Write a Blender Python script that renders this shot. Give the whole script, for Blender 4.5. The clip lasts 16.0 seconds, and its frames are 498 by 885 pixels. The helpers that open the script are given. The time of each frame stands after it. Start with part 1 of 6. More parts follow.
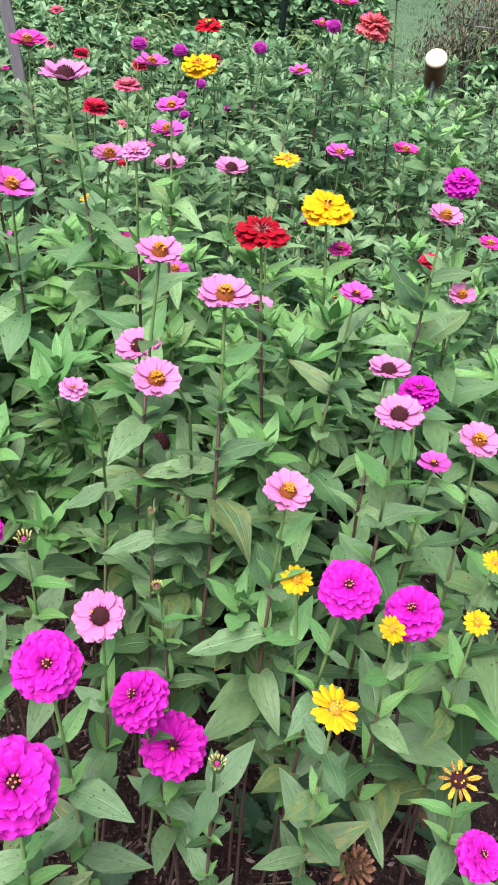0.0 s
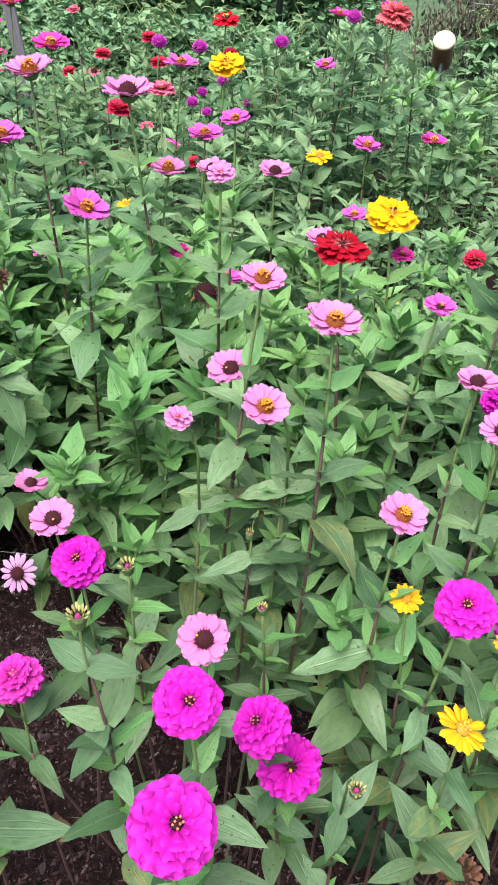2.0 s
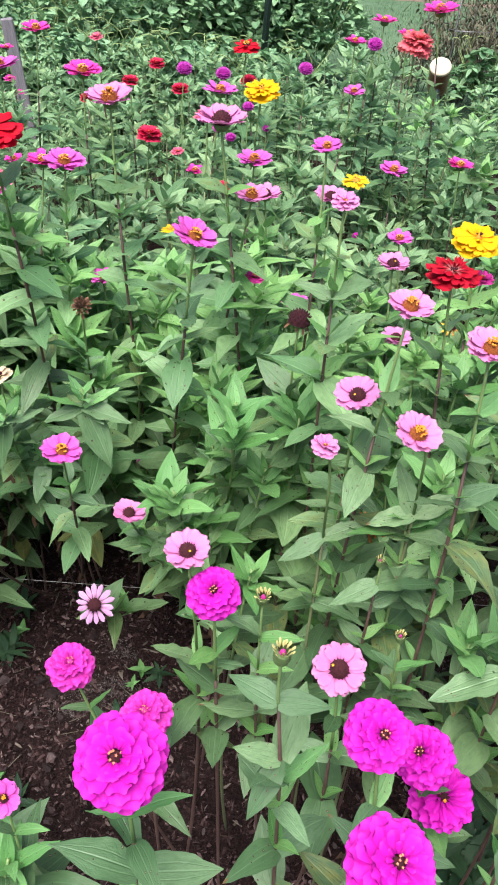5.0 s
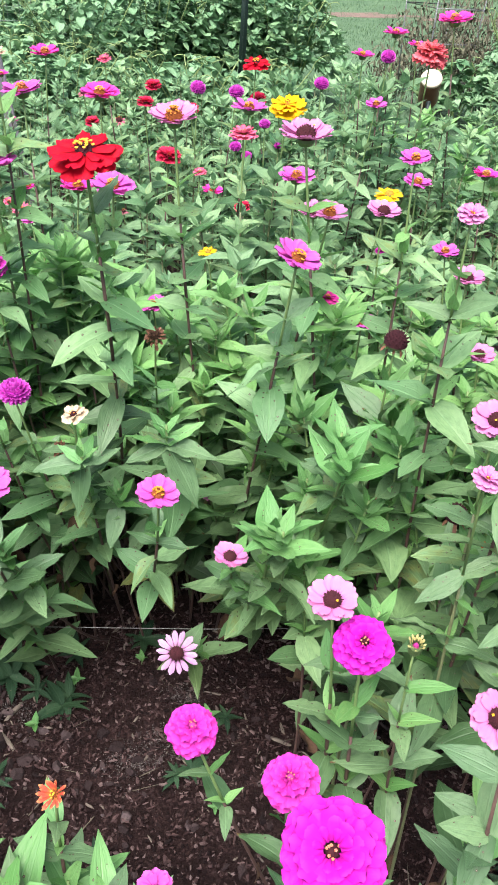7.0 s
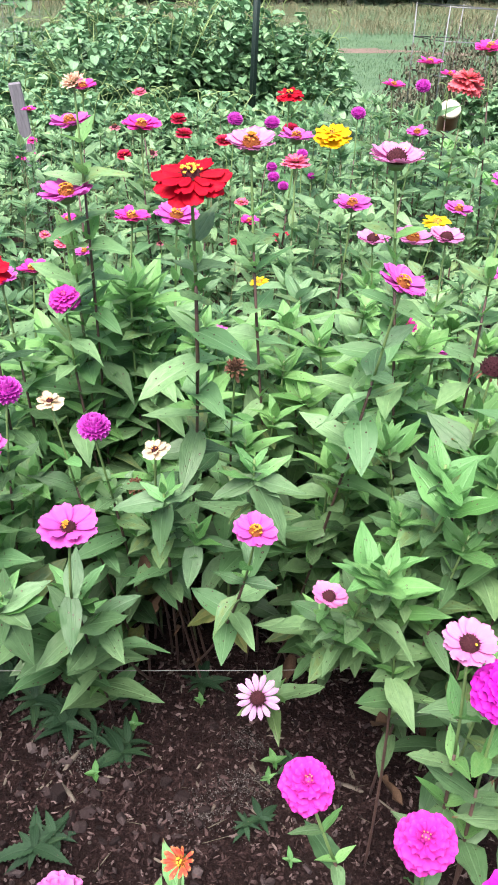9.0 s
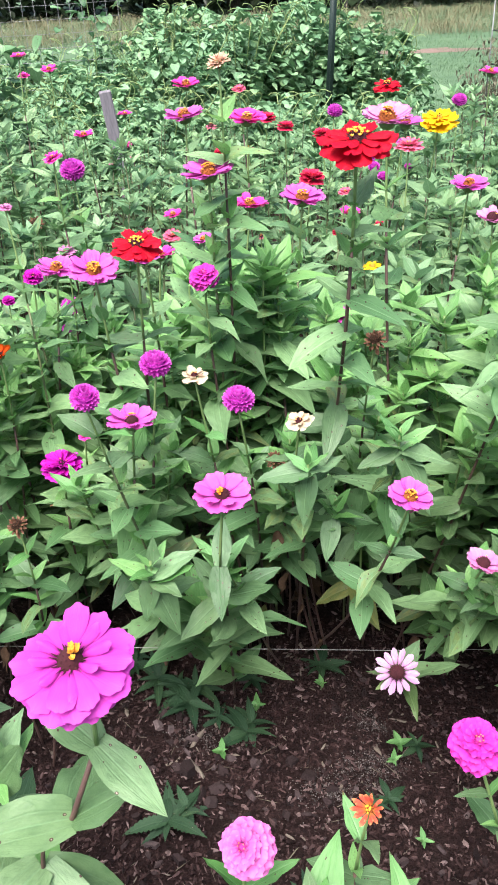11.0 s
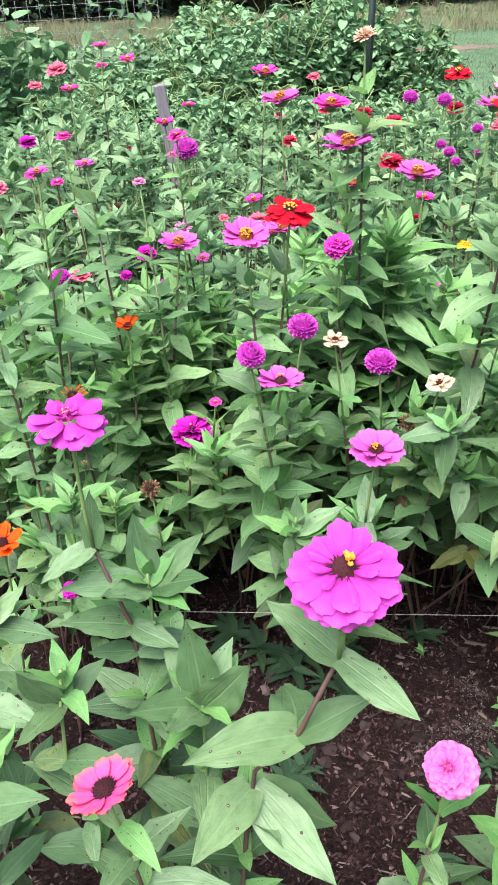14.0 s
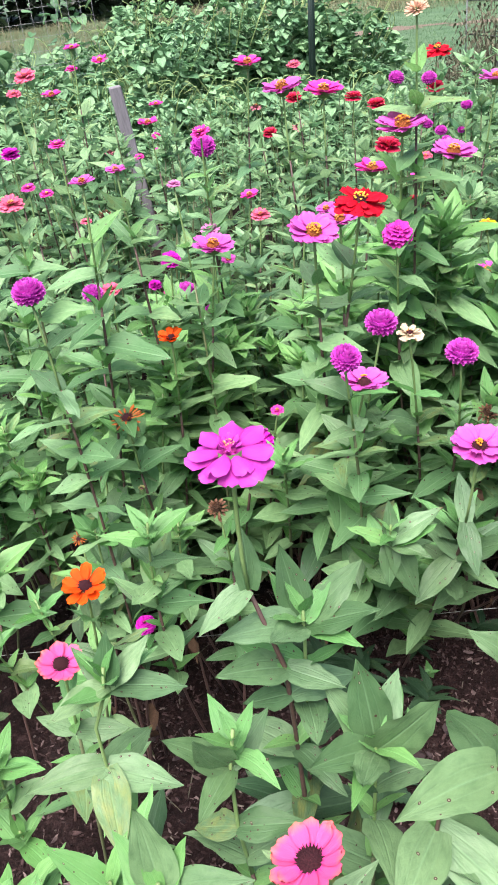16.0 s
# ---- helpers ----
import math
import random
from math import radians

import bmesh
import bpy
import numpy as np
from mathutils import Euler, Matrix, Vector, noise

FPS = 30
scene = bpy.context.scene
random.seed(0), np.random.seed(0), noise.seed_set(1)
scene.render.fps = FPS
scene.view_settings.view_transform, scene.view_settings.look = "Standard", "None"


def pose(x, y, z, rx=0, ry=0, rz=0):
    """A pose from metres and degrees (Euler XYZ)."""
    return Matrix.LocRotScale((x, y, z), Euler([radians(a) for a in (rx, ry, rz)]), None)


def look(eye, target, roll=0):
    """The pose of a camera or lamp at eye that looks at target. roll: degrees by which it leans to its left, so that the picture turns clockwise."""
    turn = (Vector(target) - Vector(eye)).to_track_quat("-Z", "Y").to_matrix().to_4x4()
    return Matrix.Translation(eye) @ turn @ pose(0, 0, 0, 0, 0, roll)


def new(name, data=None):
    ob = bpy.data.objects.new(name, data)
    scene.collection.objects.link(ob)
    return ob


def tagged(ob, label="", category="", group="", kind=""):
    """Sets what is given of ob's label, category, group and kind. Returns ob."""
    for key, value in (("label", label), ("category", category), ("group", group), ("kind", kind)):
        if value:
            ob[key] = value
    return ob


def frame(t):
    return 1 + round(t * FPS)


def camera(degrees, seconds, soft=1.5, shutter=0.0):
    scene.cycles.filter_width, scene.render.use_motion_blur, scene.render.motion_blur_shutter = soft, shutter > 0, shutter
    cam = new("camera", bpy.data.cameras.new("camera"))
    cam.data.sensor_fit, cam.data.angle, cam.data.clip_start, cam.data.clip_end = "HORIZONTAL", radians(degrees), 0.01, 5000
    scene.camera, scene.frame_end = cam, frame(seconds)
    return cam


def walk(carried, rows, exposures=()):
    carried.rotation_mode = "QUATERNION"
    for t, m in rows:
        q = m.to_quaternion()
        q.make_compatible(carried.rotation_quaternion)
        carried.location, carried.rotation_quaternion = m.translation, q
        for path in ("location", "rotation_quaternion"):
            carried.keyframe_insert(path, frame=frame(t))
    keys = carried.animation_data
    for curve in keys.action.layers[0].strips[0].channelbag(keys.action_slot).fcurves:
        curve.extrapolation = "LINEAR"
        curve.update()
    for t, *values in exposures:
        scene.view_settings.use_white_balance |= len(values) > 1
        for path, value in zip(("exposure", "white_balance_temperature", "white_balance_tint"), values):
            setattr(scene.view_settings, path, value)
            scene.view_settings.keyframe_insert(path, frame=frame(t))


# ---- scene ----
cam = camera(34.4, 16.0, 1.8)
EXPO = [(0, 1.54), (4, 1.57), (7.5, 1.93), (9.5, 2.02), (12.5, 1.97), (16, 1.90)]
PATH = [
    (0, (-0.008, -0.024, 1.551), (-0.054, 1.596, 0.379), 4.8),
    (0.5, (-0.043, -0.016, 1.551), (-0.079, 1.602, 0.376), 5.2),
    (1, (-0.087, -0.021, 1.557), (-0.12, 1.596, 0.38), 4.9),
    (1.5, (-0.12, -0.016, 1.573), (-0.152, 1.593, 0.386), 3.9),
    (2, (-0.14, -0.006, 1.584), (-0.175, 1.59, 0.38), 2.9),
    (2.5, (-0.175, -0.007, 1.588), (-0.211, 1.582, 0.374), 2.6),
    (3, (-0.205, 0.0, 1.589), (-0.231, 1.589, 0.374), 3.0),
    (3.5, (-0.238, 0.01, 1.589), (-0.247, 1.608, 0.386), 3.4),
    (4, (-0.284, 0.012, 1.588), (-0.272, 1.63, 0.412), 3.9),
    (4.2, (-0.3, 0.007, 1.586), (-0.282, 1.632, 0.42), 3.9),
    (6.3, (-0.452, -0.005, 1.553), (-0.37, 1.626, 0.398), 2.6),
    (6.5, (-0.478, 0.022, 1.547), (-0.389, 1.66, 0.403), 2.5),
    (7, (-0.542, 0.082, 1.546), (-0.437, 1.734, 0.423), 1.8),
    (7.5, (-0.569, 0.126, 1.536), (-0.448, 1.786, 0.427), 1.5),
    (8, (-0.587, 0.142, 1.534), (-0.465, 1.81, 0.437), 1.3),
    (8.5, (-0.632, 0.141, 1.522), (-0.51, 1.821, 0.443), 1.2),
    (9, (-0.677, 0.134, 1.519), (-0.57, 1.828, 0.46), 0.9),
    (9.5, (-0.723, 0.124, 1.514), (-0.639, 1.826, 0.467), 0.3),
    (10, (-0.76, 0.112, 1.505), (-0.71, 1.817, 0.46), -0.7),
    (10.2, (-0.767, 0.109, 1.499), (-0.739, 1.814, 0.454), -1.1),
    (12.3, (-0.873, 0.065, 1.465), (-0.99, 1.776, 0.436), -3.6),
    (12.5, (-0.885, 0.06, 1.465), (-1.0, 1.77, 0.435), -3.6),
    (13, (-0.92, 0.051, 1.459), (-1.028, 1.76, 0.426), -3.4),
    (13.5, (-0.968, 0.037, 1.455), (-1.064, 1.745, 0.42), -3.1),
    (14, (-1.008, 0.019, 1.455), (-1.096, 1.727, 0.419), -3.0),
    (14.5, (-1.037, -0.01, 1.45), (-1.12, 1.7, 0.415), -3.0),
    (15, (-1.077, -0.004, 1.449), (-1.147, 1.704, 0.411), -4.0),
    (15.5, (-1.138, 0.057, 1.451), (-1.178, 1.762, 0.407), -5.9),
    (16, (-1.203, 0.106, 1.447), (-1.185, 1.807, 0.396), -6.8),
]
walk(cam, [(t, look(eye, target, roll)) for t, eye, target, roll in PATH], EXPO)

# ---------------------------------------------------------------- light
world = bpy.data.worlds.new("overcast_sky")
scene.world = world
world.use_nodes = True
wt = world.node_tree
sky = wt.nodes.new("ShaderNodeTexSky")
sky.sky_type = "NISHITA"
sky.sun_disc = False
sky.sun_elevation, sky.sun_rotation = radians(65), radians(206)
sky.dust_density, sky.air_density = 4.0, 1.0
wt.nodes["Background"].inputs[1].default_value = 0.085
wt.links.new(sky.outputs[0], wt.nodes["Background"].inputs[0])
sun_data = bpy.data.lights.new("sun", "SUN")
sun_data.energy, sun_data.angle, sun_data.color = 3.4, radians(48), (1.0, 0.925, 0.94)
sun = new("sun", sun_data)
sun.matrix_world = look((-2.3, -4.6, 14), (0, 1.5, 0))


# ---------------------------------------------------------------- materials
def nodes_of(name):
    m = bpy.data.materials.new(name)
    m.use_nodes = True
    t = m.node_tree
    return m, t, t.nodes["Principled BSDF"], t.nodes["Material Output"]


def link(t, a, b):
    t.links.new(a, b)


def math_node(t, op, a, b=None, c=None):
    n = t.nodes.new("ShaderNodeMath")
    n.operation = op
    for k, v in enumerate((a, b, c)):
        if v is None:
            continue
        if isinstance(v, (int, float)):
            n.inputs[k].default_value = v
        else:
            link(t, v, n.inputs[k])
    return n.outputs[0]


def mix_col(t, fac, a, b, mode="MIX"):
    n = t.nodes.new("ShaderNodeMix")
    n.data_type, n.blend_type = "RGBA", mode
    for k, v in ((0, fac), (6, a), (7, b)):
        if isinstance(v, (int, float)):
            n.inputs[k].default_value = v
        elif isinstance(v, tuple):
            n.inputs[k].default_value = (*v, 1)
        else:
            link(t, v, n.inputs[k])
    return n.outputs[2]


def noise_of(t, vec, scale, detail=3.0, rough=0.55):
    n = t.nodes.new("ShaderNodeTexNoise")
    n.inputs["Scale"].default_value, n.inputs["Detail"].default_value, n.inputs["Roughness"].default_value = scale, detail, rough
    if vec is not None:
        link(t, vec, n.inputs["Vector"])
    return n.outputs["Fac"]


def ramp(t, fac, stops):
    n = t.nodes.new("ShaderNodeValToRGB")
    e = n.color_ramp.elements
    while len(e) < len(stops):
        e.new(0.5)
    for k, (p, c) in enumerate(stops):
        e[k].position = p
        e[k].color = (*c, 1) if isinstance(c, tuple) else (c, c, c, 1)
    link(t, fac, n.inputs[0])
    return n.outputs[0]


def bump(t, bsdf, height, strength=0.3, dist=0.002):
    n = t.nodes.new("ShaderNodeBump")
    n.inputs["Strength"].default_value, n.inputs["Distance"].default_value = strength, dist
    link(t, height, n.inputs["Height"])
    link(t, n.outputs[0], bsdf.inputs["Normal"])
    return n.outputs[0]


def thin(t, bsdf, out, col, share, normal=None):
    """Lets some light through a leaf or petal."""
    tr = t.nodes.new("ShaderNodeBsdfTranslucent")
    link(t, col, tr.inputs[0])
    if normal is not None:
        link(t, normal, tr.inputs["Normal"])
    mx = t.nodes.new("ShaderNodeMixShader")
    mx.inputs[0].default_value = share
    link(t, bsdf.outputs[0], mx.inputs[1])
    link(t, tr.outputs[0], mx.inputs[2])
    link(t, mx.outputs[0], out.inputs[0])


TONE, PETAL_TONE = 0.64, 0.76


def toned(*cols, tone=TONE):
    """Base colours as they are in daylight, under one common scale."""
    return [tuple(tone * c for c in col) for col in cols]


def leaf_material(name, dark, light, yellow, island=False, veins=True, gloss=0.40, aged=0.95, thinness=0.27):
    m, t, b, out = nodes_of(name)
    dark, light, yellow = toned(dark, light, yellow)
    tc = t.nodes.new("ShaderNodeTexCoord")
    if island:
        rnd = t.nodes.new("ShaderNodeNewGeometry").outputs["Random Per Island"]
    else:
        rnd = t.nodes.new("ShaderNodeObjectInfo").outputs["Random"]
    spread = noise_of(t, t.nodes.new("ShaderNodeNewGeometry").outputs["Position"], 5.0, 3)
    fine = noise_of(t, tc.outputs["UV"], 22, 4, 0.65)
    mixer = math_node(t, "ADD", math_node(t, "MULTIPLY", rnd, 0.6), math_node(t, "MULTIPLY", spread, 0.6))
    col = ramp(t, mixer, [(0.2, dark), (0.58, tuple((a + c) / 2 for a, c in zip(dark, light))), (0.9, light)])
    warm = math_node(t, "ADD", math_node(t, "MULTIPLY", math_node(t, "FRACT", math_node(t, "MULTIPLY", rnd, 7.31)), 0.42), math_node(t, "MULTIPLY", ramp(t, noise_of(t, t.nodes.new("ShaderNodeNewGeometry").outputs["Position"], 1.7, 2), [(0.4, 0.0), (0.62, 1.0)]), 0.32))
    col = mix_col(t, warm, col, mix_col(t, 1.0, col, (1.16, 1.02, 0.80), "MULTIPLY"))
    old = math_node(t, "GREATER_THAN", math_node(t, "FRACT", math_node(t, "MULTIPLY", rnd, 37.7)), aged)
    col = mix_col(t, math_node(t, "MULTIPLY", old, ramp(t, noise_of(t, tc.outputs["UV"], 3.2, 5, 0.6), [(0.4, 0.0), (0.66, 0.6)])), col, yellow)
    blotch = noise_of(t, tc.outputs["UV"], 5.0, 4, 0.6)
    col = mix_col(t, ramp(t, blotch, [(0.42, 0.0), (0.72, 0.45)]), col, dark)
    col = mix_col(t, math_node(t, "MULTIPLY", fine, 0.3), col, dark)
    if veins:
        sep = t.nodes.new("ShaderNodeSeparateXYZ")
        link(t, tc.outputs["UV"], sep.inputs[0])
        u = math_node(t, "ABSOLUTE", math_node(t, "SUBTRACT", sep.outputs[0], 0.5))
        rib = math_node(t, "SUBTRACT", 1.0, math_node(t, "SMOOTH_MIN", math_node(t, "MULTIPLY", u, 26.0), 1.0, 0.2))
        side = math_node(t, "ABSOLUTE", math_node(t, "SUBTRACT", u, 0.2))
        side = math_node(t, "SUBTRACT", 1.0, math_node(t, "MINIMUM", math_node(t, "MULTIPLY", side, 34.0), 1.0))
        comb = math_node(t, "PINGPONG", math_node(t, "SUBTRACT", math_node(t, "MULTIPLY", sep.outputs[1], 1.0), math_node(t, "MULTIPLY", u, 0.55)), 0.055)
        comb = math_node(t, "SUBTRACT", 1.0, math_node(t, "MINIMUM", math_node(t, "MULTIPLY", comb, 70.0), 1.0))
        vein = math_node(t, "MAXIMUM", math_node(t, "MAXIMUM", rib, math_node(t, "MULTIPLY", side, 0.35)), math_node(t, "MULTIPLY", comb, 0.06))
        col = mix_col(t, math_node(t, "MULTIPLY", vein, 0.20), col, tuple(min(1, 1.5 * c + 0.02) for c in light))
        vor = t.nodes.new("ShaderNodeTexVoronoi")
        vor.inputs["Scale"].default_value = 10.5
        mp = t.nodes.new("ShaderNodeMapping")
        mp.inputs["Scale"].default_value = (0.45, 1, 1)
        ad = t.nodes.new("ShaderNodeVectorMath")
        ad.operation = "ADD"
        cx = t.nodes.new("ShaderNodeCombineXYZ")
        link(t, math_node(t, "MULTIPLY", rnd, 71.0), cx.inputs[1])
        link(t, tc.outputs["UV"], ad.inputs[0])
        link(t, cx.outputs[0], ad.inputs[1])
        link(t, ad.outputs[0], mp.inputs[0])
        link(t, mp.outputs[0], vor.inputs["Vector"])
        pick = math_node(t, "GREATER_THAN", math_node(t, "FRACT", math_node(t, "MULTIPLY", rnd, 13.3)), 0.25)
        keep = math_node(t, "GREATER_THAN", vor.outputs["Color"], 0.54)
        spot = math_node(t, "MULTIPLY", math_node(t, "LESS_THAN", vor.outputs["Distance"], 0.175), math_node(t, "MULTIPLY", keep, pick))
        core = math_node(t, "MULTIPLY", math_node(t, "LESS_THAN", vor.outputs["Distance"], 0.085), math_node(t, "MULTIPLY", keep, pick))
        tipped = math_node(t, "MULTIPLY", math_node(t, "GREATER_THAN", math_node(t, "FRACT", math_node(t, "MULTIPLY", rnd, 91.7)), 0.94), math_node(t, "GREATER_THAN", math_node(t, "ADD", sep.outputs[1], math_node(t, "MULTIPLY", blotch, 0.3)), 1.09))
        col = mix_col(t, tipped, col, (0.13, 0.075, 0.035))
        col = mix_col(t, spot, col, (0.045, 0.022, 0.015))
        col = mix_col(t, core, col, (0.26, 0.23, 0.17))
        h = math_node(t, "SUBTRACT", math_node(t, "ADD", math_node(t, "MULTIPLY", fine, 0.6), math_node(t, "MULTIPLY", blotch, 1.2)), vein)
        nrm = bump(t, b, h, 0.42, 0.003)
    else:
        nrm = bump(t, b, fine, 0.35, 0.003)
    link(t, col, b.inputs["Base Color"])
    link(t, math_node(t, "ADD", gloss - 0.12, math_node(t, "MULTIPLY", blotch, 0.3)), b.inputs["Roughness"])
    b.inputs["Specular IOR Level"].default_value = 0.34
    thin(t, b, out, col, thinness, nrm)
    return m


def petal_material(name, base, tip, throat, island=False, wilt=0.0, shade_reach=0.48):
    """Petal colours: base of the blade, its tip, and the throat next to the disc; the last argument: how far the
    painted gap shade runs along its edges.
    """
    m, t, b, out = nodes_of(name)
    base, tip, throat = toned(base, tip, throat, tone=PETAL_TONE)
    tc = t.nodes.new("ShaderNodeTexCoord")
    rnd = t.nodes.new("ShaderNodeNewGeometry").outputs["Random Per Island"] if island else t.nodes.new("ShaderNodeObjectInfo").outputs["Random"]
    sep = t.nodes.new("ShaderNodeSeparateXYZ")
    link(t, tc.outputs["UV"], sep.inputs[0])
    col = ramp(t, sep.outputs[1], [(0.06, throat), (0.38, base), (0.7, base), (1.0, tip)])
    mp = t.nodes.new("ShaderNodeMapping")
    mp.inputs["Scale"].default_value = (9, 1.0, 1)
    link(t, tc.outputs["UV"], mp.inputs[0])
    streak = noise_of(t, mp.outputs[0], 3.0, 4, 0.6)
    dusk = tuple(c * 0.5 for c in base)
    col = mix_col(t, math_node(t, "MULTIPLY", streak, 0.55), col, dusk)
    col = mix_col(t, math_node(t, "MULTIPLY", rnd, 0.3), col, tuple(min(0.95, c * 1.3) for c in base))
    # shade of the gaps between petals, painted along the blade's edges
    gap_shade = ramp(t, math_node(t, "ABSOLUTE", math_node(t, "SUBTRACT", sep.outputs[0], 0.5)), [(0.36, 0.0), (0.5, 0.75)])
    col = mix_col(t, math_node(t, "MULTIPLY", gap_shade, ramp(t, sep.outputs[1], [(0.1, 1.0), (shade_reach, 0.0)])), col, tuple(c * 0.3 for c in throat))
    if wilt:
        edge = noise_of(t, tc.outputs["UV"], 3.5, 3)
        f = math_node(t, "MULTIPLY", math_node(t, "GREATER_THAN", math_node(t, "ADD", edge, math_node(t, "MULTIPLY", rnd, 0.2)), 0.62), wilt)
        col = mix_col(t, f, col, (0.16, 0.08, 0.035))
    link(t, col, b.inputs["Base Color"])
    b.inputs["Roughness"].default_value = 0.62
    b.inputs["Specular IOR Level"].default_value = 0.12
    nrm = bump(t, b, streak, 0.5, 0.0015)
    thin(t, b, out, col, 0.24, nrm)
    return m


def plain_material(name, a, c, scale=20.0, rough=0.7, metal=0.0, strength=0.3, dist=0.002, detail=5, stretch=(1, 1, 1)):
    m, t, b, out = nodes_of(name)
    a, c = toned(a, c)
    tc = t.nodes.new("ShaderNodeTexCoord")
    mp = t.nodes.new("ShaderNodeMapping")
    mp.inputs["Scale"].default_value = stretch
    link(t, tc.outputs["Object"], mp.inputs[0])
    n1 = noise_of(t, mp.outputs[0], scale, detail, 0.65)
    n2 = noise_of(t, mp.outputs[0], scale * 0.17, 3)
    f = math_node(t, "ADD", math_node(t, "MULTIPLY", n1, 0.65), math_node(t, "MULTIPLY", n2, 0.35))
    col = ramp(t, f, [(0.3, a), (0.7, c)])
    rnd = t.nodes.new("ShaderNodeNewGeometry").outputs["Random Per Island"]
    col = mix_col(t, math_node(t, "MULTIPLY", rnd, 0.4), col, tuple(x * 0.6 for x in a))
    link(t, col, b.inputs["Base Color"])
    b.inputs["Roughness"].default_value, b.inputs["Metallic"].default_value = rough, metal
    b.inputs["Specular IOR Level"].default_value = 0.2 if rough > 0.7 else 0.4
    bump(t, b, n1, strength, dist)
    return m


GREEN_D, GREEN_L, YELLOWED = (0.049, 0.13, 0.048), (0.252, 0.44, 0.228), (0.42, 0.42, 0.10)
M_LEAF = leaf_material("zinnia_leaf", GREEN_D, GREEN_L, YELLOWED)
M_LEAF_TOP = leaf_material("young_leaf", (0.085, 0.26, 0.065), (0.26, 0.56, 0.22), (0.30, 0.50, 0.16))
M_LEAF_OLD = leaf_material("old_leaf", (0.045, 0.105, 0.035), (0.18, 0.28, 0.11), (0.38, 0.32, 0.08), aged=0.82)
M_LEAF_YELLOW = leaf_material("yellowing_leaf", (0.12, 0.18, 0.06), (0.30, 0.38, 0.13), (0.46, 0.38, 0.10), aged=0.0)
# Leaf green lightened to offset the shade between the middle rows.
M_LEAF_MID = leaf_material("lightened_leaf", (0.105, 0.27, 0.10), (0.44, 0.75, 0.385), YELLOWED, island=True, aged=0.90, thinness=0.48)
M_LEAF_TUFT = leaf_material("tuft_leaf", (0.14, 0.37, 0.10), (0.35, 0.69, 0.26), (0.30, 0.50, 0.16), island=True, thinness=0.40)
M_LEAF_FAR = leaf_material("far_leaf", (0.09, 0.24, 0.105), (0.45, 0.73, 0.40), YELLOWED, island=True, thinness=0.44)
# Leaf green darkened for the shade low in the plants, with aged yellowing.
M_LEAF_LOW = leaf_material("shaded_mature_leaf", (0.038, 0.105, 0.042), (0.18, 0.315, 0.15), (0.40, 0.36, 0.08), island=True, aged=0.86)
M_BEAN = leaf_material("bean_leaf", (0.07, 0.20, 0.085), (0.34, 0.60, 0.34), (0.40, 0.56, 0.18), island=True, gloss=0.55)
M_WEED = leaf_material("weed_leaf", (0.016, 0.055, 0.026), (0.045, 0.115, 0.05), (0.10, 0.18, 0.06), gloss=0.6)
M_STEM = plain_material("green_stem", (0.15, 0.26, 0.08), (0.29, 0.42, 0.16), 60, 0.55)
M_STEM_DARK = plain_material("purple_stem", (0.07, 0.035, 0.034), (0.17, 0.10, 0.075), 60, 0.6)
M_STEM_OLIVE = plain_material("olive_stem", (0.11, 0.13, 0.06), (0.25, 0.29, 0.13), 60, 0.6)
M_VINE = plain_material("pale_vine", (0.24, 0.36, 0.12), (0.42, 0.54, 0.22), 60, 0.6)
M_DEAD_LEAF = plain_material("withered_leaf", (0.06, 0.032, 0.02), (0.20, 0.12, 0.07), 60, 0.85)
def soil_material():
    m, t, b, out = nodes_of("mulched_soil")
    tc = t.nodes.new("ShaderNodeTexCoord")
    fine = noise_of(t, tc.outputs["Object"], 130, 9, 0.75)
    clump = noise_of(t, tc.outputs["Object"], 26, 5, 0.6)
    wide = noise_of(t, tc.outputs["Object"], 2.6, 3)
    col = ramp(t, math_node(t, "ADD", math_node(t, "MULTIPLY", fine, 0.6), math_node(t, "MULTIPLY", clump, 0.4)), [(0.36, (0.0085, 0.0042, 0.0039)), (0.52, (0.037, 0.0195, 0.018)), (0.68, (0.135, 0.079, 0.073))])
    col = mix_col(t, ramp(t, wide, [(0.6, 0.0), (0.75, 0.55)]), col, (0.05, 0.037, 0.033))
    vor = t.nodes.new("ShaderNodeTexVoronoi")
    vor.inputs["Scale"].default_value = 85
    link(t, tc.outputs["Object"], vor.inputs["Vector"])
    pick = math_node(t, "MULTIPLY", math_node(t, "GREATER_THAN", vor.outputs["Color"], 0.86), math_node(t, "LESS_THAN", vor.outputs["Distance"], 0.3))
    col = mix_col(t, math_node(t, "MULTIPLY", pick, 0.7), col, (0.20, 0.165, 0.145))
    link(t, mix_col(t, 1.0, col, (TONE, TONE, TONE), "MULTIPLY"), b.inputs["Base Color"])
    b.inputs["Roughness"].default_value, b.inputs["Specular IOR Level"].default_value = 0.95, 0.12
    bump(t, b, math_node(t, "ADD", fine, math_node(t, "MULTIPLY", clump, 1.4)), 1.0, 0.02)
    return m


M_SOIL = soil_material()
